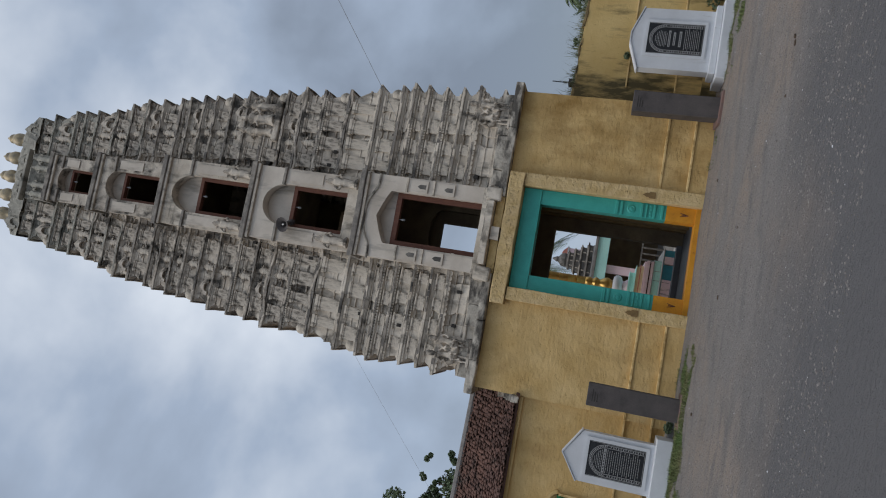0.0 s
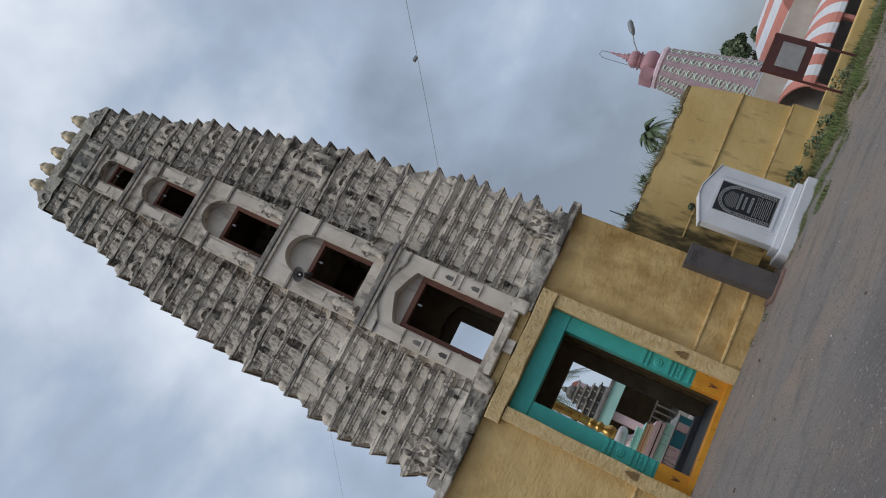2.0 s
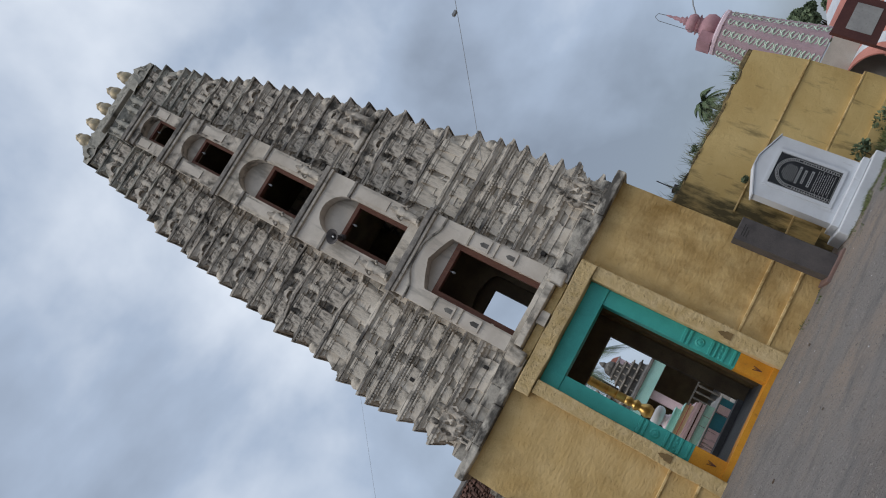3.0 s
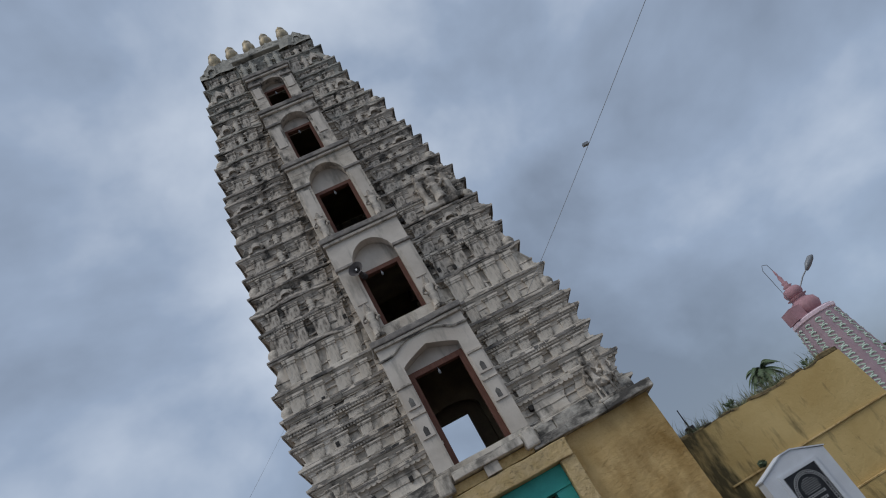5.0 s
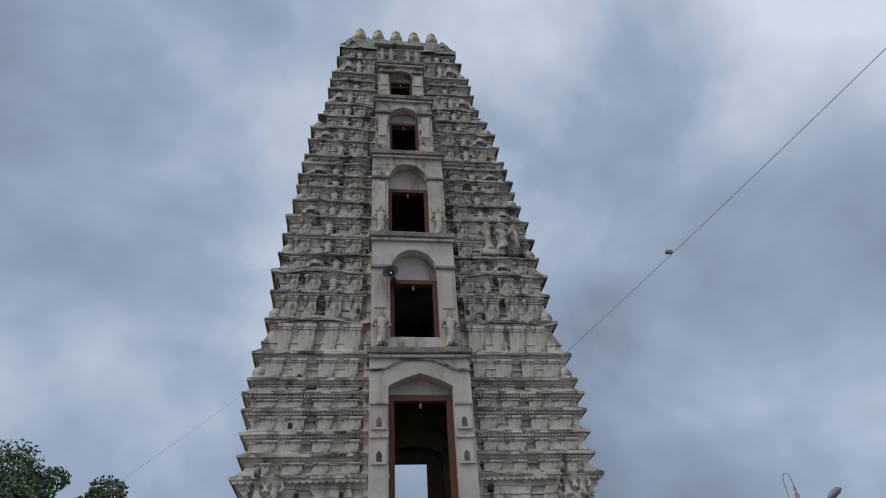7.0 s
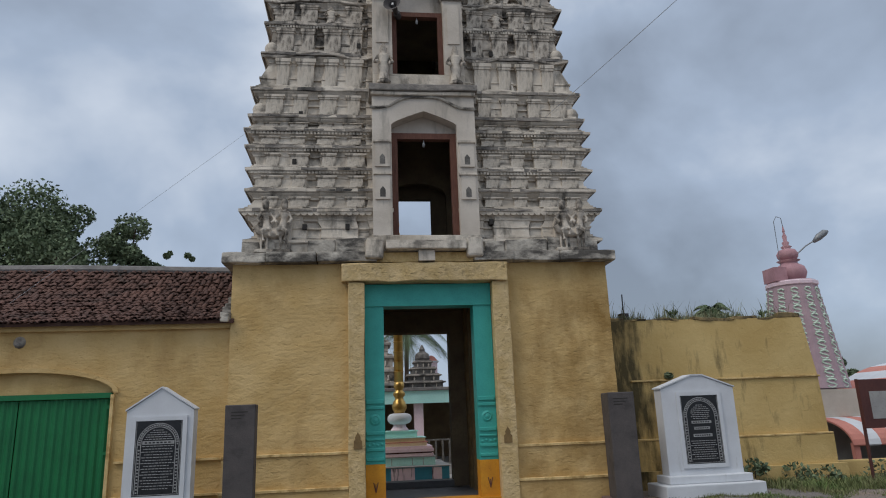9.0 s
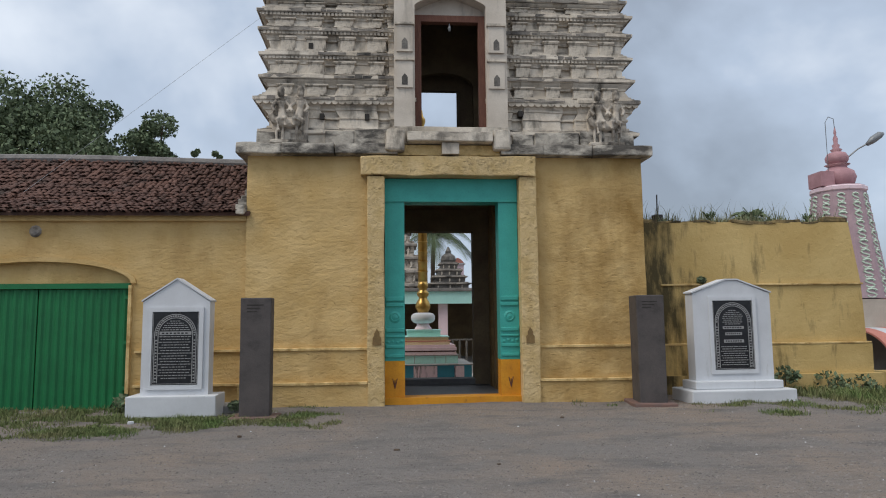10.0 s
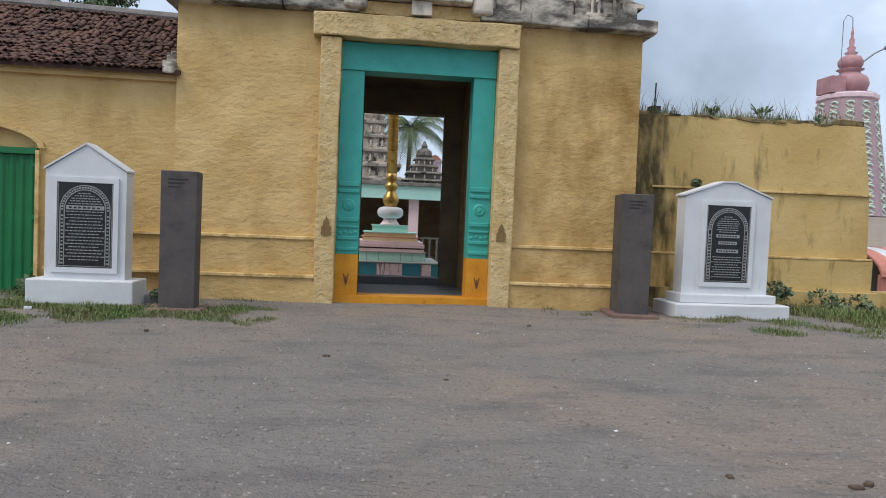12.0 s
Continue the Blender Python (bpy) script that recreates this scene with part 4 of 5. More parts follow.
PILASTERS, GABLE = (pilaster_mesh(STUCCO), pilaster_mesh(STUCCO_WORN)), gable_mesh()
FIGURES = [figure_mesh(k) for k in range(4)]


def ornament(name, me, parent, x, y, z, w, d, h, turn=0):
    ob = new(name, me)
    ob.parent = parent
    ob.matrix_basis = pose(x, y, z, 0, 0, turn) @ Matrix.Diagonal((w, d, h, 1))
    return ob


rng = random.Random(11)
for i, ((z0, t0), (z1, t1)) in enumerate(zip(EAVES, EAVES[1:])):
    h = z1 - z0
    lo, hi = z0 + 0.10, z1 - 0.13
    y = front((lo + hi) / 2) + 0.10
    w = min(t0, t1) - 0.22
    c = axis(z0)
    inner = 1.14 if z0 < 18 else 0.85
    n = max(3, round((w - inner) / (0.56 if z0 < 8 else 0.54)))
    for s in (1, -1):
        for k in range(n if i else 0):
            u = inner + (w - inner) * (k + 0.5) / n + rng.uniform(-0.03, 0.03)
            wide = (0.27, 0.36)[(k + i) % 2]
            body = COURSES[i][s]
            if z0 > 10.0 and k % 3 == 1 and h > 0.45:
                ornament("figure", rng.choice(FIGURES), body, c + s * u, y - 0.05, lo - 0.03, 0.55, 0.45, (hi - lo) * 1.05)
            elif z0 > 9.0 and k % 3 == 2 and i % 3 == 1 and h > 0.4:
                ornament("gable", GABLE, body, c + s * u, y - 0.04, lo + (hi - lo) * 0.1, 0.44, 0.6, (hi - lo) * 0.95)
            else:
                ornament("pilaster", PILASTERS[i > 7], body, c + s * u, y - 0.02, lo, wide, 0.7, hi - lo)
    # the corner and the exposed flanks
    for s in (1, -1):
        for v in (0.12, 0.5, 0.88):
            ornament("pilaster", PILASTERS[i > 7], COURSES[i][s], c + s * (tip(z0, w, s) + 0.0), y + (DEPTH - 2 * y) * v, lo, 0.26, 1.0, hi - lo, 90 * s)


def dentils(z, t, n, s, parent):
    """A row of small drops hanging under an eave."""
    bm = bmesh.new()
    y = front(z) + 0.02
    for k in range(n):
        x = axis(z) + s * (1.1 + (t - 1.2) * (k + 0.5) / n)
        box(bm, x - 0.022, x + 0.022, y - 0.025, y + 0.05, z - 0.08, z - 0.025)
    ob = part("drip_moulding", bm, STUCCO, parent)
    ob["kind"] = "stuff"


def scallops(z, t, s, parent):
    """A scalloped fringe hanging from an eave."""
    x0, x1 = 1.1, t - 0.05
    n = round((x1 - x0) / 0.13)
    low = []
    for k in range(n):
        for q in range(5):
            a = math.pi * q / 4
            low.append((x0 + (x1 - x0) * (k + 0.5 - 0.5 * math.cos(a)) / n, z - 0.045 - 0.055 * math.sin(a)))
    out = [(x0, z - 0.01)] + low + [(x1, z - 0.01)]
    part("scalloped_fringe", panel([(axis(z) + s * x, zz) for x, zz in out], front(z) - 0.015, front(z) + 0.02), STUCCO, parent)


for s in (1, -1):
    scallops(EAVES[1][0], EAVES[1][1], s, COURSES[1][s])
for i in (3, 4, 5, 9, 12):
    for s in (1, -1):
        dentils(EAVES[i][0], EAVES[i][1], 34, s, COURSES[i][s])

# little domed corner shrines
DOME = mesh_of("corner_dome", lathe([(0.26, 0.0), (0.28, 0.06), (0.22, 0.1), (0.25, 0.2), (0.27, 0.28), (0.22, 0.40), (0.11, 0.48), (0.05, 0.52), (0.06, 0.58), (0.01, 0.66)], 10), STUCCO, True)
for i in (6, 8, 11, 14, 17, 20, 22, 25):
    z, t = EAVES[i]
    for s in (1, -1):
        ornament("corner_dome", DOME, COURSES[i][s], axis(z) + s * (tip(z, t, s) - 0.24), front(z) + 0.24, z + 0.03, 0.7, 0.7, 0.75)

# arches and figures along the barrel roof
def regreyed(me):
    d = me.copy()
    d.materials[0] = LICHEN
    return d


GREY_GABLE, GREY_FIGURE = regreyed(GABLE), regreyed(FIGURES[1])
for k in range(7):
    x = axis(21) + (k - 3) * 0.52
    ornament("roof_arch", GREY_GABLE, gate, x, 1.90, 20.84, 0.44, 0.7, 0.62)
for k in range(8):
    ornament("roof_figure", GREY_FIGURE, gate, axis(21) + (k - 3.5) * 0.5, 1.90, 20.76, 0.42, 0.4, 0.5)
for s in (-1, 1):
    for k in (0, 1):
        ornament("roof_figure", GREY_FIGURE, gate, axis(20) + s * (0.28 + 0.3 * k), 1.50, 19.62, 0.5, 0.4, 0.8)
part("attic_ledge", block(axis(20) - 0.85, axis(20) + 0.85, 1.40, 1.6, 20.52, 20.62, 0.02, 0.02, 3, cuts=3), LICHEN, gate)


# broken stucco and small carvings crowding the eaves
def crumbs(i, s, mat, count, seed):
    z, t = EAVES[i]
    r = random.Random(seed)
    vs, fs = [], []
    for k in range(count):
        x = axis(z) + s * r.uniform(1.08 if z < 17 else 0.8, tip(z, t, s) - 0.2)
        zz = z + r.choice((-0.11, -0.07, 0.05, 0.07, 0.10, 0.16)) + r.uniform(-0.02, 0.02)
        y = front(z) + 0.03 + (0.12 if zz > z + 0.06 else 0.08 if zz < z - 0.05 else 0.0)
        m = pose(x, y, zz, r.uniform(-25, 25), r.uniform(-25, 25), r.uniform(-30, 30)) @ Matrix.Diagonal((r.uniform(0.02, 0.06), r.uniform(0.025, 0.055), r.uniform(0.012, 0.035), 1))
        n = len(vs)
        vs += [m @ Vector(c) for c in ((-1, -1, -0.8), (1, -0.8, -1), (0.8, 1, -1), (-1, 1, -1), (-0.7, -0.6, 1), (0.6, -0.7, 0.8), (0.7, 0.7, 1), (-0.6, 0.8, 0.9))]
        fs += [tuple(n + q for q in f) for f in ((3, 2, 1, 0), (4, 5, 6, 7), (0, 1, 5, 4), (1, 2, 6, 5), (2, 3, 7, 6), (3, 0, 4, 7))]
    me = bpy.data.meshes.new("eave_carving")
    me.from_pydata(vs, [], fs)
    me.materials.append(mat)
    ob = new("eave_carving", me)
    ob.parent = COURSES[i][s]
    ob["kind"] = "stuff"


def eave_lip(i, s, seed):
    """The broken, mould-blackened edge of one eave."""
    z, t = EAVES[i]
    t = tip(z, t, s)
    r = random.Random(seed)
    bm = bmesh.new()
    x = 1.08 if z < 17 else 0.8
    while x < t - 0.06:
        l = r.uniform(0.12, 0.6)
        if r.random() < (0.8 if z < 7 else 0.92):
            x1 = min(x + l, t - 0.03)
            a, b = axis(z) + s * x, axis(z) + s * x1
            d, h = r.uniform(-0.02, 0.006), r.uniform(0.02, 0.055)
            box(bm, min(a, b), max(a, b), front(z) - 0.02 + d, front(z) + 0.14, z + 0.0 - h * 0.4, z + h)
        x += l + 0.01
    bmesh.ops.subdivide_edges(bm, edges=[e for e in bm.edges if e.calc_length() > 0.2], cuts=3)
    for v in bm.verts:
        v.co += noise.noise_vector(v.co * 6.0) * (0.014 if z < 9 else 0.024)
    ob = part("eave_lip", bm, SLAB if i < 20 else LICHEN, COURSES[i][s], "broken black-stained eave edge")
    ob["kind"] = "stuff"


for i in range(1, len(EAVES) - 1):
    for s in (1, -1):
        eave_lip(i, s, 40 + 2 * i + s)
for i in range(len(EAVES) - 1):
    for s in (1, -1):
        crumbs(i, s, STUCCO_WORN if i % 2 else SLAB, 5 if EAVES[i][0] < 6.4 else 10 if EAVES[i][0] < 9 else 42, i * 2 + s)

# put-log holes: small dark boxes with the hole's shade as their colour
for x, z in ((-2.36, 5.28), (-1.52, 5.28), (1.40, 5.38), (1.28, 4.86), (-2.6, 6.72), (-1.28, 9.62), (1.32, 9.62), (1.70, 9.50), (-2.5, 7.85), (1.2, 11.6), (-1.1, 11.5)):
    part("putlog_hole", block(x - 0.042, x + 0.042, front(z) + 0.025, front(z) + 0.2, z - 0.055, z + 0.055), NEAR_BLACK, gate)

# small niches on the first bay's piers, their inner shade painted as dark panels
for s in (-1, 1):
    for z in (6.72, 6.02):
        c = axis(6.2) + s * 0.87
        b = part("niche_panel", block(c - 0.15, c + 0.15, -0.115, -0.07, z - 0.22, z + 0.30, 0.012), STUCCO_CLEAN, bay1)
        part("niche_cap", block(c - 0.18, c + 0.18, -0.145, -0.07, z + 0.30, z + 0.345, 0.012, 0.006, 3), STUCCO, b)
        part("niche", panel([(c - 0.055, z - 0.17), (c - 0.055, z - 0.02), (c - 0.03, z + 0.015), (c, z + 0.05), (c + 0.03, z + 0.015), (c + 0.055, z - 0.02), (c + 0.055, z - 0.17)], -0.119, -0.11), DARK_STONE, b)
# wavy hood over the first window
c = axis(8)
part("hood_moulding", tube([(c + u, -0.10, 7.80 + 0.25 * math.exp(-(u / 0.62) ** 4)) for u in [-1.1 + 2.2 * k / 28 for k in range(29)]], 0.03, 6), CORNICE, bay1, "stained wavy hood moulding")
# brackets and sill beam under the first window
part("sill_beam", block(-0.78, 0.80, -0.34, 0.3, 4.72, 4.90, 0.02, 0.012, 3, cuts=4), STUCCO, bay1)
for x in (-1.0, 0.98):
    part("bracket", block(x - 0.17, x + 0.17, -0.30, 0.2, 4.56, 4.98, 0.05, 0.04, x, cuts=3), STUCCO, bay1)
for x in (0.02,):
    part("beam_block", block(x - 0.16, x + 0.16, -0.26, 0.1, 4.50, 4.71, 0.02, 0.01, x), STUCCO, bay1)
# guardians beside the second and third windows
for b, z, y, d in ((bay2, 8.48, 0.16, 0.78), (bay3, 11.80, 0.53, 0.75)):
    for s in (-1, 1):
        ornament("guardian", FIGURES[s % 4], b, axis(z) + s * d, y, z, 0.62, 0.6, 0.95)
# loudspeaker horn in the second window
horn = thing("horn_loudspeaker", "grey metal horn loudspeaker hung in a tower window", "loudspeaker")
part("horn_bell", lathe([(0.05, 0.0), (0.06, 0.16), (0.12, 0.28), (0.2, 0.34), (0.19, 0.335), (0.10, 0.27), (0.03, 0.15)], 14), SLATE, horn)
part("driver", lathe([(0.07, -0.14), (0.08, -0.10), (0.08, 0.0), (0.05, 0.01)], 12), SLATE, horn)
part("bracket", block(-0.02, 0.02, -0.03, 0.03, -0.14, 0.30), STEEL, horn)
horn.matrix_basis = pose(-0.44, 0.30, 10.28, 80, 0, -20)


def deity_pair(x, label):
    """A worn stucco pair of seated figures on a bull, as one plain mass."""
    bm = bmesh.new()
    add(bm, block(-0.40, 0.40, -0.14, 0.25, 0.0, 0.08, 0.02, 0.01))
    for u in (-0.27, -0.14, 0.15, 0.28):
        add(bm, tube([(u, -0.05, 0.06), (u * 1.02, -0.06, 0.2), (u * 0.96, -0.05, 0.38)], 0.036, 7))
    add(bm, tube([(-0.40, -0.10, 0.56), (-0.33, -0.07, 0.47), (-0.18, -0.04, 0.43), (0.0, -0.03, 0.42), (0.2, -0.04, 0.44), (0.31, -0.05, 0.46)], lambda u: 0.065 + 0.05 * math.sin(math.pi * u), 9))
    for u, lean, hh in ((-0.17, -0.02, 0.0), (0.20, 0.03, 0.02)):
        add(bm, tube([(u * 0.8, -0.06, 0.46), (u, -0.07, 0.56), (u + lean * 0.5, -0.06, 0.68), (u + lean, -0.06, 0.80), (u + lean, -0.06, 0.86)], lambda k: 0.10 + 0.03 * math.cos(6.3 * k), 9))
        add(bm, lathe([(0.035, 0.84), (0.04, 0.90), (0.072, 0.93), (0.084, 0.98), (0.074, 1.03), (0.085, 1.045), (0.07, 1.07 + hh), (0.055, 1.10 + hh), (0.02, 1.125 + hh)], 9, u + lean, -0.07))
        for s in (-1, 1):
            add(bm, tube([(u + lean + s * 0.10, -0.07, 0.82), (u + s * 0.19, -0.10, 0.70), (u + s * 0.13, -0.17, 0.60)], 0.04, 6))
        add(bm, tube([(u, -0.13, 0.52), (u * 1.5, -0.17, 0.45), (u * 1.25, -0.15, 0.24)], 0.042, 6))
        add(bm, tube([(u, -0.13, 0.52), (u * 0.4, -0.19, 0.47), (u * 0.5, -0.15, 0.34)], 0.04, 6))
    add(bm, panel(arch(-0.38, 0.38, 0.06, 0.62, 0.96), 0.0, 0.2))
    for v in bm.verts:
        v.co += noise.noise_vector(v.co * 9) * 0.01
    ob = part("relief_statue", bm, STUCCO_WORN, smooth=True)
    fuse = ob.modifiers.new("fuse", "REMESH")
    fuse.mode, fuse.voxel_size, fuse.use_smooth_shade = "VOXEL", 0.014, True
    ob.matrix_basis = pose(x, -0.02, 4.705) @ Matrix.Diagonal((0.86, 0.85, 0.98, 1))
    tagged(ob, label, "statue", "stucco statue pairs on the cornice")


deity_pair(-2.93, "weathered white stucco pair of seated figures on the cornice")
deity_pair(3.02, "weathered white stucco pair riding figures on the cornice")


def corner_group():
    bm = bmesh.new()
    add(bm, block(-0.62, 0.55, -0.2, 0.4, 0.0, 0.2, 0.04, 0.03, 2, cuts=2))
    add(bm, panel([(-0.65, 0.2), (-0.7, 1.2)] + [(-0.65 + 1.25 * k / 9, 1.38 + 0.08 * (k % 2)) for k in range(10)] + [(0.6, 1.2), (0.55, 0.2)], 0.05, 0.4))
    for u, s in ((-0.38, 0.85), (-0.02, 1.15), (0.34, 0.8)):
        add(bm, lathe([(0.17 * s, 0.2), (0.12 * s, 0.45), (0.15 * s, 0.7), (0.10 * s, 0.8), (0.15 * s, 0.98), (0.05, 1.04), (0.09, 1.12), (0.085, 1.2), (0.02, 1.34)], 8, u, -0.08))
        add(bm, tube([(u + 0.15, -0.1, 0.95), (u + 0.26, -0.2, 0.75), (u + 0.12, -0.26, 0.6)], 0.05, 6))
    for v in bm.verts:
        v.co += noise.noise_vector(v.co * 7) * 0.025
    ob = part("relief_statue", bm, STUCCO_WORN, smooth=True)
    fuse = ob.modifiers.new("fuse", "REMESH")
    fuse.mode, fuse.voxel_size, fuse.use_smooth_shade = "VOXEL", 0.02, True
    ob.matrix_basis = pose(2.45, front(11.6) + 0.1, 11.42)
    tagged(ob, "weathered stucco figure group under a scalloped canopy", "statue")


corner_group()

# ---- roof tiles ----
def tile_mesh():
    bm = bmesh.new()
    rings = []
    for v, r in ((0.0, 0.052), (0.19, 0.042)):
        rings.append([(r * math.cos(math.pi * k / 5), v, r * 0.75 * math.sin(math.pi * k / 5)) for k in range(6)])
    a = [[bm.verts.new(p) for p in q] for q in rings]
    for k in range(5):
        bm.faces.new((a[0][k], a[0][k + 1], a[1][k + 1], a[1][k]))
    rim = [bm.verts.new((x * 0.8, y, z * 0.75)) for x, y, z in rings[0]]
    for k in range(5):
        bm.faces.new((rim[k], rim[k + 1], a[0][k + 1], a[0][k]))
    return mesh_of("roof_tile", bm, TILE)


ROOF_TILE = tile_mesh()
verts, faces = [], []
src_v = [v.co.copy() for v in ROOF_TILE.vertices]
src_f = [tuple(p.vertices) for p in ROOF_TILE.polygons]
rng = random.Random(5)
near_tiles = []
for r in range(18):
    y = -0.17 + r * 0.132
    slope = math.degrees(math.atan2(roof_z(y + 0.2, -5) - roof_z(y, -5), 0.2))
    for k in range(165):
        x = -3.83 - 0.098 * k + rng.uniform(-0.015, 0.015)
        m = pose(x, y + rng.uniform(-0.03, 0.03), roof_z(y, x) + 0.005 + rng.uniform(0, 0.02), slope - 4 + rng.uniform(-6, 6), rng.uniform(-12, 12), rng.uniform(-11, 11))
        if k < 16:
            near_tiles.append(m)
        else:
            base = len(verts)
            verts += [m @ v for v in src_v]
            faces += [tuple(base + q for q in f) for f in src_f]
me = bpy.data.meshes.new("far_tiles")
me.from_pydata(verts, [], faces)
me.materials.append(TILE)
far = new("far_tiles", me)
far.parent = roof
far["kind"] = "stuff"

# ---- through the doorway: flag mast, hall and shrines ----
YARD = -0.45
mast = thing("gilded_flag_mast", "gilded ringed temple flag mast on a stepped pastel pedestal", "flag mast")
MX, MY = -0.13, 8.6
for hw, z0, z1, mat in ((1.34, YARD, 0.165, BLUE), (1.37, 0.167, 0.195, GREYWALL), (0.98, 0.197, 0.42, AQUA), (1.0, 0.422, 0.45, GREYWALL), (0.94, 0.452, 0.53, PINK_LIGHT), (0.90, 0.532, 0.57, RUST), (0.95, 0.572, 0.66, PINK_LIGHT),
                        (0.91, 0.662, 0.735, PINK_LIGHT), (0.76, 0.737, 0.83, CREAM), (0.79, 0.832, 0.855, SALMON), (0.72, 0.857, 0.96, CREAM), (0.75, 0.962, 0.985, AQUA), (0.50, 0.987, 1.15, AQUA), (0.53, 1.152, 1.18, AQUA)):
    st = part("pedestal_step", block(MX - hw, MX + hw, MY - hw, MY + hw, z0, z1, min(0.02, (z1 - z0) * 0.3)), mat, mast)
    if mat is BLUE:
        for u in (-0.98, 0.0, 0.98):
            part("painted_panel", block(MX + u - (0.34 if u == 0 else 0.14), MX + u + (0.34 if u == 0 else 0.14), MY - hw - 0.02, MY - hw + 0.02, -0.42, 0.15), PINK_STREAKED, st, "pale pink panel streaked with soot")
    elif hw == 0.98:
        for u in (-0.62, -0.3, 0.3, 0.62):
            part("tile_joint", block(MX + u - 0.008, MX + u + 0.008, MY - hw - 0.004, MY - hw + 0.02, z0 + 0.01, z1 - 0.01), GREYWALL, st)
part("vase_neck", lathe([(0.29, 1.182), (0.26, 1.22), (0.20, 1.30), (0.19, 1.36)], 20, MX, MY), PINK_LIGHT, mast, "pale pink flared neck", smooth=True)
part("lotus_vase", lathe([(0.19, 1.362), (0.30, 1.40), (0.36, 1.46), (0.375, 1.53), (0.365, 1.61), (0.31, 1.67), (0.20, 1.70)], 20, MX, MY), WHITE, mast, "white bulbous vase", smooth=True)
part("mast_foot", lathe([(0.16, 1.702), (0.18, 1.76), (0.225, 1.83), (0.235, 1.92), (0.20, 2.02), (0.14, 2.12), (0.13, 2.17), (0.18, 2.24), (0.19, 2.30), (0.18, 2.33), (0.13, 2.38), (0.13, 2.44), (0.165, 2.48), (0.165, 2.55), (0.15, 2.66)], 18, MX, MY), GOLD, mast, smooth=True)
part("mast_pole", lathe([(0.15, 2.66), (0.13, 7.5), (0.06, 7.6), (0.12, 7.75), (0.12, 7.85), (0.05, 7.95), (0.02, 8.15)], 16, MX, MY), GOLD, mast, smooth=True)
for k in range(14):
    z = 2.95 + 0.31 * k
    part("mast_ring", lathe([(0.14, z), (0.165, z + 0.012), (0.165, z + 0.03), (0.14, z + 0.042)], 16, MX, MY), GOLD, mast)

# pale slab added behind the gate to reflect light up at the mast pedestal
tagged(part("pavement", block(-7, 6.9, 5.62, 11.88, -0.55, -0.43), GREYWALL), "pale concrete slab added to bounce light onto the pedestal", "paving", kind="structure")

hall = thing("pillared_hall", "low pastel pillared temple hall with a pale aqua roof edge", "hall")
part("roof_slab", block(-7, 6, 12.0, 17.5, 2.35, 2.49, 0.02), GREYWALL, hall)
part("roof_lip", block(-7, 6, 11.78, 12.3, 2.492, 2.61, 0.02, 0.01, 2, cuts=6), RIDGE, hall, "grey weathered cement lip")
part("roof_edge", block(-7, 6, 11.86, 12.0, 2.05, 2.49, 0.02), AQUA, hall, "pale aqua roof edge")
part("platform", block(-7, 6, 11.9, 17.5, YARD - 0.05, -0.1, 0.02), GREYWALL, hall)
part("rear_wall", block(-7, 6, 17.2, 17.5, -0.1, 2.35), DARK_PLASTER, hall)
for x in (-6, -3.2, 0.75, 3.4, 5.4):
    col = part("column", block(x - 0.165, x + 0.165, 12.1, 12.43, -0.1, 2.35, 0.02), PINK_LIGHT, hall)
    part("column_foot", block(x - 0.2, x + 0.2, 12.04, 12.44, -0.1, 0.25, 0.02), AQUA, col)
rail = part("railing_beam", block(-6, 6, 12.2, 12.26, 0.72, 0.78), DARK_STONE, hall)
for k in range(20):
    x = -2.4 + 0.25 * k
    part("baluster", lathe([(0.03, -0.1), (0.05, 0.1), (0.03, 0.35), (0.05, 0.6), (0.03, 0.72)], 8, x, 12.23), DARK_STONE, rail)
for x0, x1 in ((-24, -7.1), (6.1, 12)):
    tagged(part("wall_court", block(x0, x1, 17, 17.3, -0.6, 2.2), YELLOW), "plain ochre courtyard wall", "wall", kind="structure")


def vimana(x, y, z0, w, tiers, rise, label, stone):
    v = thing("shrine_tower", label, "shrine tower", "stepped shrine towers in the court")
    part("shrine_body", block(x - w, x + w, y - w, y + w, YARD, z0, 0.03), GREYWALL, v)
    for k in range(tiers):
        a = w * (1.12 - 0.8 * k / tiers)
        z = z0 + rise * k
        t = part("tier", block(x - a * 0.86, x + a * 0.86, y - a * 0.86, y + a * 0.86, z, z + rise, 0.02, 0.03, k, cuts=3), stone, v)
        part("tier_eave", block(x - a, x + a, y - a, y + a, z + rise * 0.62, z + rise * 0.85, 0.03, 0.03, k, cuts=3), SLAB, t)
        for s in (-1, 0, 1):
            ornament("figure", FIGURES[k % 4], t, x + s * a * 0.55, y - a * 0.9, z, 0.5 * rise, 0.5 * rise, rise * 0.6)
    z = z0 + rise * tiers
    part("dome", lathe([(0.36 * w, z), (0.42 * w, z + 0.12 * w), (0.36 * w, z + 0.35 * w), (0.15 * w, z + 0.5 * w), (0.16 * w, z + 0.6 * w), (0.03, z + 0.85 * w)], 14, x, y), stone, v)


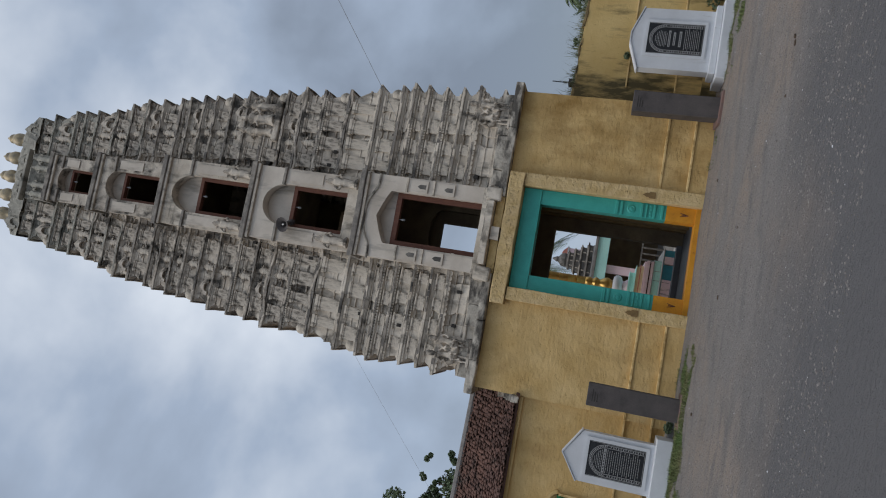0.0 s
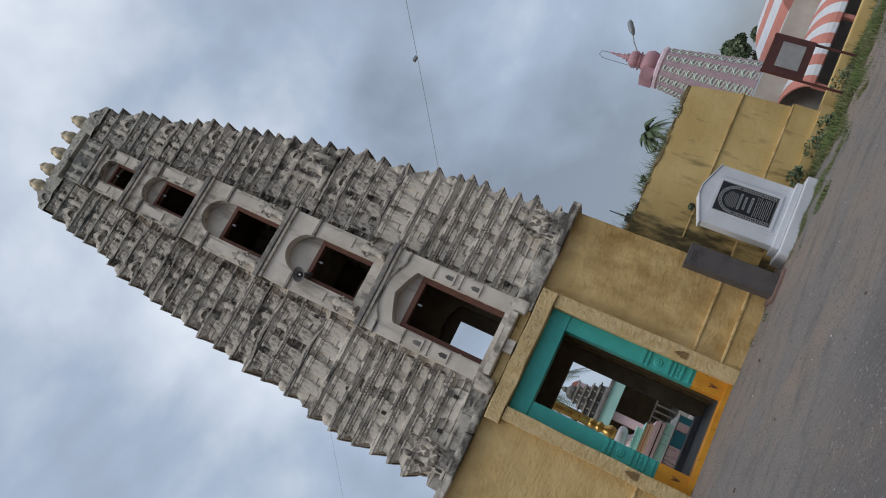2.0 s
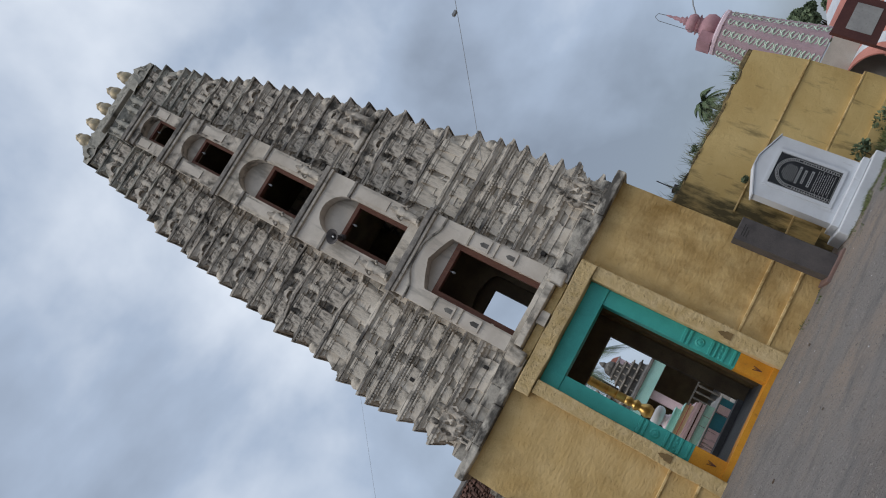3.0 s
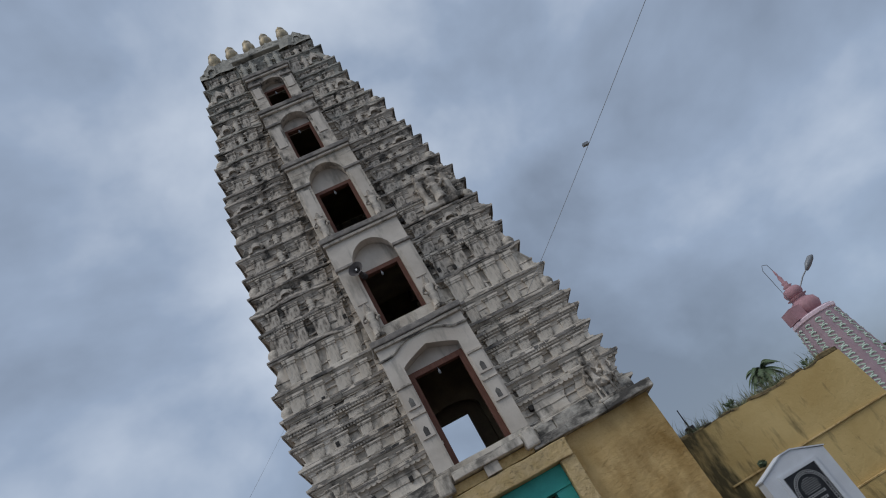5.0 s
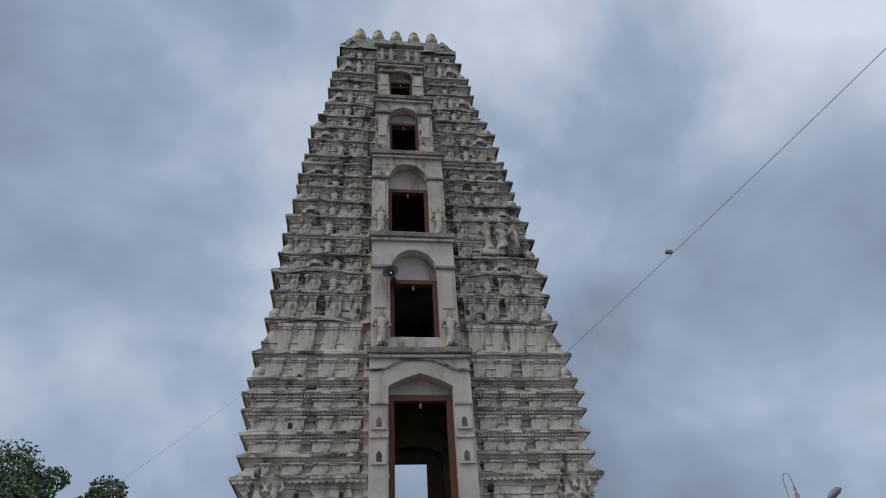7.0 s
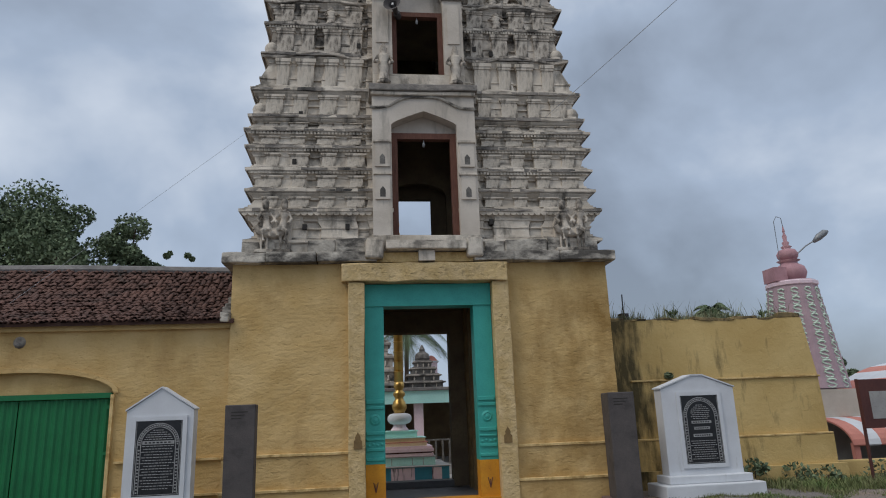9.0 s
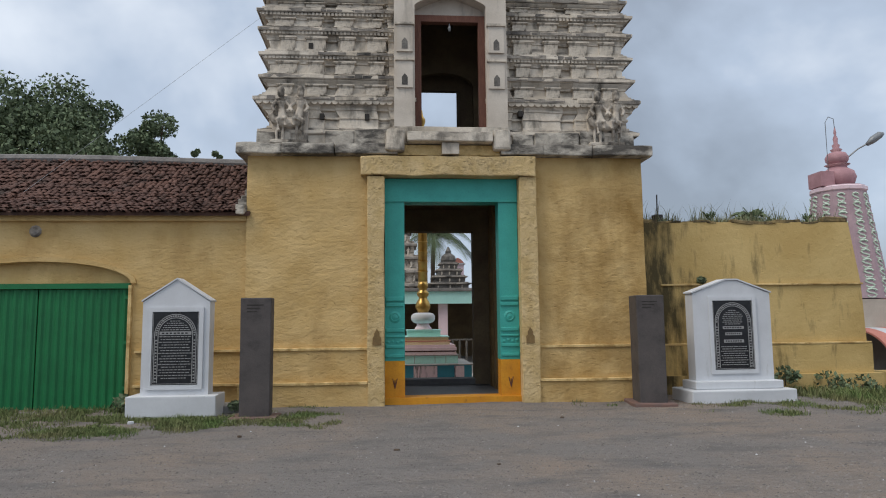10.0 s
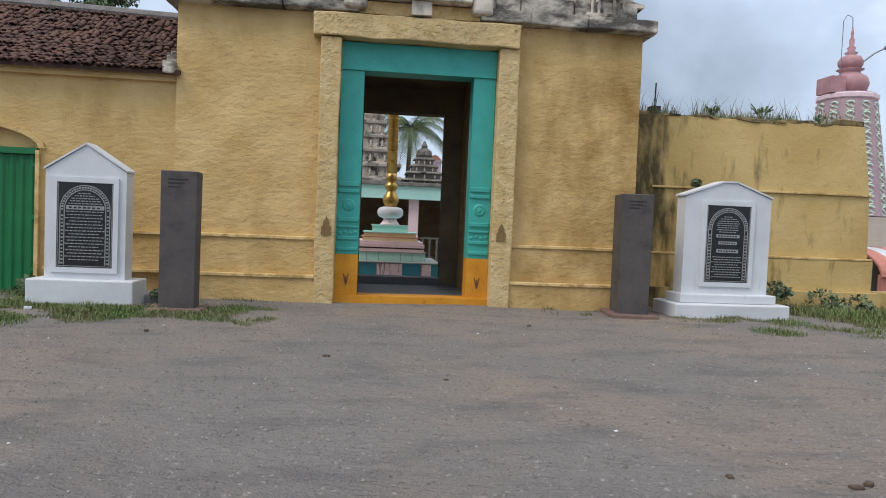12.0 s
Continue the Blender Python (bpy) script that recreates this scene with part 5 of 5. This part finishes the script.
vimana(-0.85, 20.5, 2.6, 1.45, 5, 0.66, "tall weathered stepped stucco shrine tower behind the hall", STUCCO_WORN)
vimana(1.56, 19.5, 2.9, 0.90, 4, 0.32, "small dark weathered stepped shrine tower behind the hall", DARK_STONE)
pavilion = thing("roof_pavilion", "small pale pink rooftop pavilion far behind the hall", "pavilion")
part("body", block(2.28, 2.98, 26.0, 26.7, -0.5, 4.62, 0.02), PINK_LIGHT, pavilion)
part("eave", block(2.20, 3.06, 25.92, 26.78, 4.622, 4.70, 0.02), WHITE, pavilion)
part("gable", panel([(2.24, 4.702), (2.45, 4.93), (2.63, 5.02), (2.81, 4.93), (3.02, 4.702)], 26.0, 26.7), SALMON, pavilion)

# ---- pink shrine with patterned spire, beyond the east wall ----
SX, SY = 17.05, 15.0
spire = thing("pink_shrine_spire", "pink conical shrine spire with raised pale green scrolls", "shrine spire")
SEG = 12
prof = [(1.67, 1.9), (1.61, 2.3), (1.05, 6.42), (1.05, 6.6), (1.0, 6.68)]
part("spire_cone", lathe(prof, SEG, SX, SY), PINK_GREY, spire)
part("spire_rim", lathe([(1.04, 6.42), (1.11, 6.46), (1.11, 6.6), (1.0, 6.66)], SEG, SX, SY), PINK_LIGHT, spire)
SCROLL = mesh_of("scroll", tube([(0.13, 0, 0.10), (0.09, 0, 0.155), (0, 0, 0.175), (-0.10, 0, 0.14), (-0.13, 0, 0.08), (-0.06, 0, 0.02), (0.06, 0, -0.02), (0.13, 0, -0.08), (0.10, 0, -0.14), (0, 0, -0.175), (-0.09, 0, -0.155), (-0.13, 0, -0.10)], 0.042, 5), MINT)
for j in range(SEG):
    a = 2 * math.pi * j / SEG
    if math.sin(a) > 0.55:
        continue
    for k in range(11):
        z = 2.1 + 0.40 * k
        r = (1.61 + (1.05 - 1.61) * (z - 2.3) / 4.12) * math.cos(math.pi / SEG)
        o = new("scroll", SCROLL)
        o.parent = spire
        s = r / 1.45
        o.matrix_basis = pose(SX + r * math.cos(a), SY + r * math.sin(a), z, 0, 0, math.degrees(a) + 90) @ Matrix.Diagonal((1.4 * s, 1, 1.0, 1))
part("pot", lathe([(0.45, 6.66), (0.62, 6.85), (0.70, 7.1), (0.62, 7.36), (0.38, 7.52), (0.36, 7.6), (0.5, 7.68)], 20, SX + 0.05, SY), PINK, spire, "pink ribbed pot", smooth=True)
part("small_pot", lathe([(0.3, 7.66), (0.44, 7.85), (0.46, 8.0), (0.36, 8.18), (0.16, 8.26), (0.24, 8.34), (0.12, 8.42), (0.16, 8.55), (0.08, 8.62), (0.10, 8.85), (0.04, 9.0), (0.06, 9.1), (0.02, 9.35)], 16, SX + 0.05, SY), PINK, spire, smooth=True)
part("side_block", block(SX - 1.05, SX - 0.45, SY - 0.5, SY + 0.4, 6.67, 7.3, 0.03), PINK, spire)
part("conductor", tube([(SX - 0.5, SY - 0.2, 6.7), (SX - 0.5, SY - 0.2, 9.5), (SX - 0.35, SY - 0.2, 9.75), (SX - 0.05, SY - 0.1, 9.7), (SX + 0.05, SY, 9.3)], 0.016, 5), STEEL, spire)
lamp = thing("street_lamp", "grey street lamp on a slanting arm fixed to the spire", "street lamp")
part("arm", tube([(SX + 0.35, SY - 0.1, 7.9), (SX + 0.9, SY - 0.2, 8.35), (SX + 1.35, SY - 0.3, 8.6)], 0.035, 6), STEEL, lamp)
part("lamp_head", tube([(SX + 1.25, SY - 0.3, 8.52), (SX + 1.5, SY - 0.32, 8.72), (SX + 1.85, SY - 0.34, 8.95), (SX + 2.0, SY - 0.35, 9.0)], lambda u: 0.05 + 0.12 * math.sin(math.pi * min(1, u * 0.9 + 0.08)), 8), STEEL, lamp, smooth=True)

base = thing("shrine_hall", "pale shrine hall with a salmon and white striped curved canopy", "building")
part("hall_wall", block(14.4, 30, 12.6, 18, -1.4, 1.95, 0.02), GREYWALL, base)
part("parapet", block(14.3, 30, 12.4, 12.6, 1.08, 2.15, 0.02), BUFF, base, "buff painted parapet")
for k in range(22):
    x0 = 15.2 + 0.55 * k
    bm = bmesh.new()
    rows = [[bm.verts.new((x, 12.4 - 2.1 * math.sin(0.5 * math.pi * u), 0.125 + 0.95 * math.cos(0.5 * math.pi * u))) for x in (x0, x0 + 0.548)] for u in (q / 8 for q in range(9))]
    for a, b in zip(rows, rows[1:]):
        bm.faces.new((a[0], a[1], b[1], b[0]))
    g = bmesh.ops.extrude_face_region(bm, geom=bm.faces[:])
    bmesh.ops.translate(bm, verts=[v for v in g["geom"] if isinstance(v, bmesh.types.BMVert)], vec=(0, 0.05, -0.05))
    part("canopy_stripe", bm, (SALMON, WHITE)[k % 2], base)
for x in (15.4, 19, 23, 27):
    part("canopy_post", block(x - 0.1, x + 0.1, 10.4, 10.6, -1.4, 0.18, 0.02), SALMON, base)
dome = thing("striped_canopy_roof", "salmon and white striped barrel roof beyond the shrine hall", "roof")
for k in range(14):
    a0, a1 = math.pi * k / 14, math.pi * (k + 1) / 14
    bm = bmesh.new()
    rows = [[bm.verts.new((24.5 - 4.4 * math.cos(a), y, 1.2 + 2.3 * math.sin(a))) for a in (a0, (a0 + a1) / 2, a1)] for y in (12.9, 18)]
    for i in range(2):
        bm.faces.new((rows[0][i], rows[0][i + 1], rows[1][i + 1], rows[1][i]))
    cen = [bm.verts.new((24.5, 12.9, 1.2))]
    bm.faces.new((cen[0], rows[0][0], rows[0][1], rows[0][2]))
    part("roof_stripe", bm, (SALMON, WHITE)[k % 2], dome)

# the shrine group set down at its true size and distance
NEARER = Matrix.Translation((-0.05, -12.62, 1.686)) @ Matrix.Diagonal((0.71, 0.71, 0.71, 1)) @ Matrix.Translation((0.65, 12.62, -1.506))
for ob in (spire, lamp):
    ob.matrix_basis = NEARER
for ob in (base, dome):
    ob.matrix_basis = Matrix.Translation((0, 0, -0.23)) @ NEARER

board = thing("notice_board", "rusted maroon sheet notice board on two thin posts", "notice board")
part("board", block(-0.62, 0.62, -0.02, 0.02, 1.02, 1.98, 0.01), RUST, board)
part("faded_panel", block(-0.40, 0.40, -0.028, -0.021, 1.20, 1.74), GREYWALL, board, "faded grey panel")
for x in (-0.6, 0.6):
    part("post", block(x - 0.025, x + 0.025, 0.021, 0.06, -0.2, 1.99), RUST, board)
board.matrix_basis = pose(9.32, 0.0, 0, 0, 0, 8)


# ---- trees and plants ----
def cloud_of_leaves(name, clumps, per, size, mat, parent=None, seed=1, flat=0.6):
    """Many small separate leaves scattered through ball-shaped clumps, denser near their outsides."""
    r = np.random.RandomState(seed)
    verts, faces = [], []
    for cx, cy, cz, rad in clumps:
        d = r.normal(size=(per, 3))
        d /= np.linalg.norm(d, axis=1)[:, None]
        d *= (r.uniform(0.25, 1.0, (per, 1)) ** 0.45) * rad * np.array([1, 1, 0.8])
        c = d + (cx, cy, cz)
        a, b = r.normal(size=(per, 3)), r.normal(size=(per, 3))
        a /= np.linalg.norm(a, axis=1)[:, None]
        b -= a * (a * b).sum(1)[:, None]
        b /= np.linalg.norm(b, axis=1)[:, None]
        s = size * r.uniform(0.6, 1.4, (per, 1))
        quad = np.stack([c - a * s, c + b * s * flat, c + a * s, c - b * s * flat], 1)
        n = len(verts)
        verts += [tuple(v) for v in quad.reshape(-1, 3)]
        faces += [(n + 4 * k, n + 4 * k + 1, n + 4 * k + 2, n + 4 * k + 3) for k in range(per)]
    me = bpy.data.meshes.new(name)
    me.from_pydata(verts, [], faces)
    me.materials.append(mat)
    ob = new(name, me)
    if parent is not None:
        ob.parent = parent
    return ob


def broad_tree(x, y, h, spread, seed, label, leaf=0.22, per=520, count=34):
    t = thing("tree", label, "tree", "trees behind the tiled range")
    rng = random.Random(seed)
    part("trunk", tube([(x, y, -0.6), (x + 0.2, y, h * 0.2), (x + 0.1, y + 0.2, h * 0.42), (x + 0.3, y, h * 0.6)], lambda u: 0.5 * (1 - 0.65 * u) * h / 15, 9), BARK, t)
    clumps = []
    for k in range(count):
        a = rng.uniform(0, 2 * math.pi)
        q = math.sqrt(rng.random())
        up = rng.uniform(0.38, 1.0)
        width = spread * (1.0 - 0.75 * max(0, up - 0.6) / 0.4)
        p = (x + math.cos(a) * q * width, y + math.sin(a) * q * width * 0.7, h * up * rng.uniform(0.9, 1.0))
        clumps.append((*p, spread * rng.uniform(0.16, 0.29)))
        if k % 4 == 0:
            part("limb", tube([(x + 0.1, y, h * 0.36), ((x + p[0]) / 2, (y + p[1]) / 2, h * 0.4 + (p[2] - h * 0.4) * 0.6), p], lambda u: 0.2 * (1 - 0.8 * u) * h / 15, 6), BARK, t)
    cloud_of_leaves("crown", clumps, per, leaf, LEAF, t, seed)


broad_tree(-27.0, 37.0, 18.6, 9.0, 3, "large spreading green tree behind the tiled roof", leaf=0.15, count=76, per=520)
broad_tree(-18.7, 38.0, 17.0, 4.4, 8, "smaller green tree beside a large one", leaf=0.14, count=40, per=420)
broad_tree(-23.4, 38.0, 17.6, 4.4, 12, "leafy green tree between two others", leaf=0.14, count=38, per=420)
broad_tree(-16.9, 38.0, 14.9, 2.2, 14, "low leafy tree at the edge of a grove", leaf=0.14, count=26, per=360)
broad_tree(-15.5, 37.0, 14.7, 0.8, 5, "narrow dark green tree far behind the roof", leaf=0.12, count=16, per=300)
broad_tree(-13.9, 37.0, 15.0, 1.0, 15, "slim leafy tree at the end of a grove", leaf=0.12, count=16, per=300)
broad_tree(46.0, 52.0, 6.5, 4.5, 6, "low dark tree far beyond the pink shrine", count=16)


def palm_tree(x, y, h, reach, seed, label):
    t = thing("palm_tree", label, "palm tree", "coconut palms")
    part("trunk", tube([(x - 0.3, y, -0.6), (x - 0.1, y, h * 0.5), (x, y, h)], lambda u: 0.16 * (1 - 0.4 * u), 8), BARK, t)
    rng = random.Random(seed)
    for k in range(20):
        a = 2 * math.pi * k / 20 + rng.uniform(-0.2, 0.2)
        lift = rng.uniform(0.1, 0.95)
        bm = bmesh.new()
        spine = []
        for i in range(9):
            u = i / 8
            rr = reach * u * (0.75 + 0.25 * (1 - lift))
            spine.append(Vector((x + math.cos(a) * rr, y + math.sin(a) * rr, h + reach * (lift * u * 1.1 - 0.95 * u * u))))
        add(bm, tube(spine, lambda u: 0.03 * (1 - 0.8 * u), 4))
        side = Vector((-math.sin(a), math.cos(a), 0))
        for i in range(1, 9):
            for f in (0.0, 0.2, 0.4, 0.6, 0.8):
                p = spine[i - 1].lerp(spine[i], f)
                l = reach * 0.30 * math.sin(math.pi * min(1.0, (i + f) / 9 * 0.85 + 0.12))
                out = (spine[i] - spine[i - 1]).normalized()
                for s in (1, -1):
                    tip = p + side * s * l * 0.8 + out * l * 0.5 + Vector((0, 0, -l * 0.45))
                    bm.faces.new([bm.verts.new(q) for q in (p - out * 0.02, p + out * 0.03, tip)])
        part("frond", bm, PALM, t)


palm_tree(14.6, 16.0, 5.8, 1.1, 2, "coconut palm crown rising behind the ochre wall")
palm_tree(1.15, 24.0, 6.1, 2.9, 4, "coconut palm behind the small shrine towers")


def blades(name, spots, mat, label, height, seed):
    """Grass: thin bent blades, two triangles each, one object."""
    r = random.Random(seed)
    verts, faces = [], []
    for x, y, z, s in spots:
        a = r.uniform(0, 2 * math.pi)
        h = height * s * (0.35 + 1.6 * r.random() ** 2.5)
        w = 0.004 + 0.005 * r.random()
        lean = r.uniform(0.2, 0.9) * h
        dx, dy = math.cos(a), math.sin(a)
        n = len(verts)
        verts += [(x - dy * w, y + dx * w, z - 0.01), (x + dy * w, y - dx * w, z - 0.01), (x + dx * lean * 0.4 + dy * w * 0.7, y + dy * lean * 0.4 - dx * w * 0.7, z + h * 0.6),
                  (x + dx * lean * 0.4 - dy * w * 0.7, y + dy * lean * 0.4 + dx * w * 0.7, z + h * 0.6), (x + dx * lean, y + dy * lean, z + h)]
        faces += [(n, n + 1, n + 2, n + 3), (n + 3, n + 2, n + 4)]
    me = bpy.data.meshes.new(name)
    me.from_pydata(verts, [], faces)
    me.materials.append(mat)
    return tagged(new(name, me), label, "grass", kind="stuff")


rng = random.Random(21)
spots = []


def sow(x0, x1, y0, y1, count, size, patch=0.0, scale=0.9):
    for _ in range(count):
        x, y = rng.uniform(x0, x1), rng.uniform(y0, y1)
        edge = min(1.0, min(x - x0, x1 - x, (y - y0) * 1.2) / 0.6)
        if noise.noise((x * scale, y * scale, 7.0)) + 0.6 * noise.noise((x * 3.1, y * 3.1, 2.0)) > patch + 0.9 * rng.random() ** 0.7 + 0.75 * (1 - edge):
            spots.append((x, y, ground_height(x, y), size))


sow(-12, -3.6, -2.2, 0.05, 90000, 0.52, -0.45, 1.3)
sow(-6.4, -1.8, -2.8, -1.0, 70000, 0.32, -0.5, 1.4)
sow(-12, -4.0, -3.4, -1.2, 60000, 0.32, -0.4, 1.4)
sow(-3.6, -1.7, -1.5, -0.2, 9000, 0.4, 0.02, 2.2)
sow(1.7, 3.4, -1.3, -0.16, 10000, 0.36, 0.04, 2.2)
sow(3.6, 8.2, -2.5, -0.7, 44000, 0.4, -0.12, 1.5)
sow(6.2, 16, -1.2, 0.62, 60000, 1.0, -0.6)
sow(6.5, 18, -3.2, -1.0, 26000, 0.5, -0.15)
sow(9, 24, 0.4, 1.2, 12000, 1.3, -0.3)
sow(6, 14, -7, -3, 6000, 0.3, 0.25)
blades("grass", spots, GRASS, "short patchy green grass along the walls", 0.10, 4)

# weeds on the east wall
spots = []
for _ in range(3000):
    x = rng.uniform(3.8, 8.2)
    if noise.noise((x * 1.3, 3.0, 1.0)) > -0.25:
        spots.append((x, rng.uniform(0.82, 1.45), 3.42, rng.choice((0.5, 0.6, 0.8, 1.0, 1.9))))
blades("wall_weeds", spots, WEEDS, "weeds and dry grass along the wall top", 0.13, 9)
for x, sz, seed in ((6.45, 0.27, 2), (5.5, 0.2, 3), (7.6, 0.15, 5)):
    w = thing("weed_plant", "bushy green weed rooted on the wall top", "weed", "weeds on the wall")
    bm = bmesh.new()
    r2 = random.Random(seed)
    for k in range(16):
        a, l = r2.uniform(0, 6.28), sz * r2.uniform(0.6, 1.0)
        p = [Vector((0, 0, 0)), Vector((math.cos(a) * l * 0.4, math.sin(a) * l * 0.3, l * 0.65)), Vector((math.cos(a) * l * 0.75, math.sin(a) * l * 0.75, l * r2.uniform(0.7, 1.2)))]
        add(bm, tube(p, lambda u: 0.006, 3))
        for f in range(7):
            q = p[1].lerp(p[2], f / 6)
            for s in (1, -1):
                sd = Vector((-math.sin(a), math.cos(a), 0.2)) * s * 0.045 * sz / 0.4
                bm.faces.new([bm.verts.new(v) for v in (q, q + sd + Vector((0, 0, 0.02)), q + Vector((0, 0, 0.03)))])
    part("stems", bm, PALM, w)
    w.matrix_basis = pose(x, 1.05, 3.43)
# plants at the wall's foot
for x, y, z, rad, seed in ((7.35, 0.35, 0.2, 0.3, 3), (8.0, 0.3, 0.15, 0.25, 4), (6.55, 0.45, 0.35, 0.22, 5), (9.3, 0.4, 0.15, 0.35, 6), (-5.6, -0.4, 0.12, 0.2, 7), (5.1, 0.74, 2.22, 0.07, 9), (-3.65, -0.75, 0.10, 0.10, 10)):
    sh = thing("small_shrub", "low leafy green weed at the foot of the wall", "shrub", "weeds at the wall")
    part("stem", tube([(x, y, z - rad), (x + 0.02, y, z)], 0.012, 5), BARK, sh)
    cloud_of_leaves("leaves", [(x, y, z, rad), (x + rad * 0.7, y, z - rad * 0.2, rad * 0.7)], 90, 0.045, LEAF, sh, seed)

stub = thing("iron_post_stub", "dark block with a thin iron rod on the wall top", "post")
part("block", block(4.33, 4.49, 1.0, 1.2, 3.40, 3.58, 0.02, 0.01), SLATE, stub)
part("rod", tube([(4.41, 1.1, 3.57), (4.42, 1.1, 4.01)], 0.014, 5), WIRE, stub)

stub2 = thing("paving_slab", "pale stone slab lying at the foot of the wall", "stone slab")
part("slab", block(-3.95, -3.45, -0.75, -0.25, -0.05, 0.10, 0.015, 0.01, 2, cuts=2), GREYWALL, stub2)

# ---- overhead cables ----
cable = thing("overhead_cable", "thin grey overhead cable with a clamp beside the tower", "cable", "overhead cables")
A, B = Vector((2.76, 0.28, 7.82)), Vector((5.2, -8.7, 8.45))
part("strand", tube([A.lerp(B, 0.15 * k) - Vector((0, 0, 0.004 * k * (14 - k))) for k in range(15)], 0.0055, 5), CABLE, cable)
part("clamp", block(3.84, 3.95, -4.45, -4.38, 7.93, 7.98, 0.008), STEEL, cable)
cable2 = thing("overhead_cable", "thin grey overhead cable running down from the tower over a roof", "cable", "overhead cables")
A, B = Vector((-2.95, 3.45, 9.77)), Vector((-7.95, 0.69, 3.95))
part("strand", tube([A.lerp(B, k / 11) for k in range(12)], 0.0032, 5), CABLE, cable2)

# ---- litter on the yard ----
def pebbles(name, count, x0, x1, y0, y1, smin, smax, mat, label, seed):
    r = np.random.RandomState(seed)
    verts, faces = [], []
    for k in range(count):
        x, y = r.uniform(x0, x1), r.uniform(y0, y1)
        s = smin + (smax - smin) * r.random_sample() ** 4
        z = ground_height(x, y)
        j = r.uniform(0.7, 1.3, 6) * s
        a = r.uniform(0, 6.28)
        ca, sa = math.cos(a), math.sin(a)
        n = len(verts)
        verts += [(x + ca * j[0], y + sa * j[0], z), (x - sa * j[1], y + ca * j[1], z), (x - ca * j[2], y - sa * j[2], z), (x + sa * j[3], y - ca * j[3], z), (x + 0.2 * s, y, z + 0.55 * j[4])]
        faces += [(n, n + 1, n + 4), (n + 1, n + 2, n + 4), (n + 2, n + 3, n + 4), (n + 3, n, n + 4)]
    me = bpy.data.meshes.new(name)
    me.from_pydata(verts, [], faces)
    me.materials.append(mat)
    return tagged(new(name, me), label, "gravel", kind="stuff")


pebbles("gravel", 110000, -9, 10, -10.5, -0.1, 0.004, 0.019, STONES, "loose grey gravel and grit on the yard", 3)
pebbles("pale_chips", 320, -9, 10, -10.5, -0.3, 0.005, 0.018, WHITE, "pale stone chips scattered on the yard", 4)
for k, (x, y, s) in enumerate(((2.02, -7.45, 0.055), (2.12, -7.42, 0.045), (1.40, -7.3, 0.04), (-3.05, -3.1, 0.05), (-1.0, -4.4, 0.05), (0.05, -5.2, 0.03), (1.5, -2.1, 0.05), (-4.7, -2.2, 0.05))):
    s *= 0.65
    bm = block(-s, s, -s * 0.7, s * 0.7, -0.01, s * 0.6, s * 0.25, s * 0.35, k, cuts=2)
    ob = part("clod", bm, BARK)
    ob.matrix_basis = pose(x, y, ground_height(x, y), 0, 0, 40 * k)
    tagged(ob, "dark dried clod lying on the gravel", "clod", "clods on the yard")

chip = part("white_stone", block(-0.045, 0.045, -0.035, 0.035, -0.01, 0.035, 0.012, 0.015, 3, cuts=2), WHITE)
chip.matrix_basis = pose(-4.95, -1.72, ground_height(-4.95, -1.72), 0, 0, 25)
tagged(chip, "small pale stone lying in the grass", "stone")

# ---- roof tiles nearest the tower ----
for m in near_tiles:
    o = new("roof_tile", ROOF_TILE)
    o.parent = roof
    o.matrix_basis = m
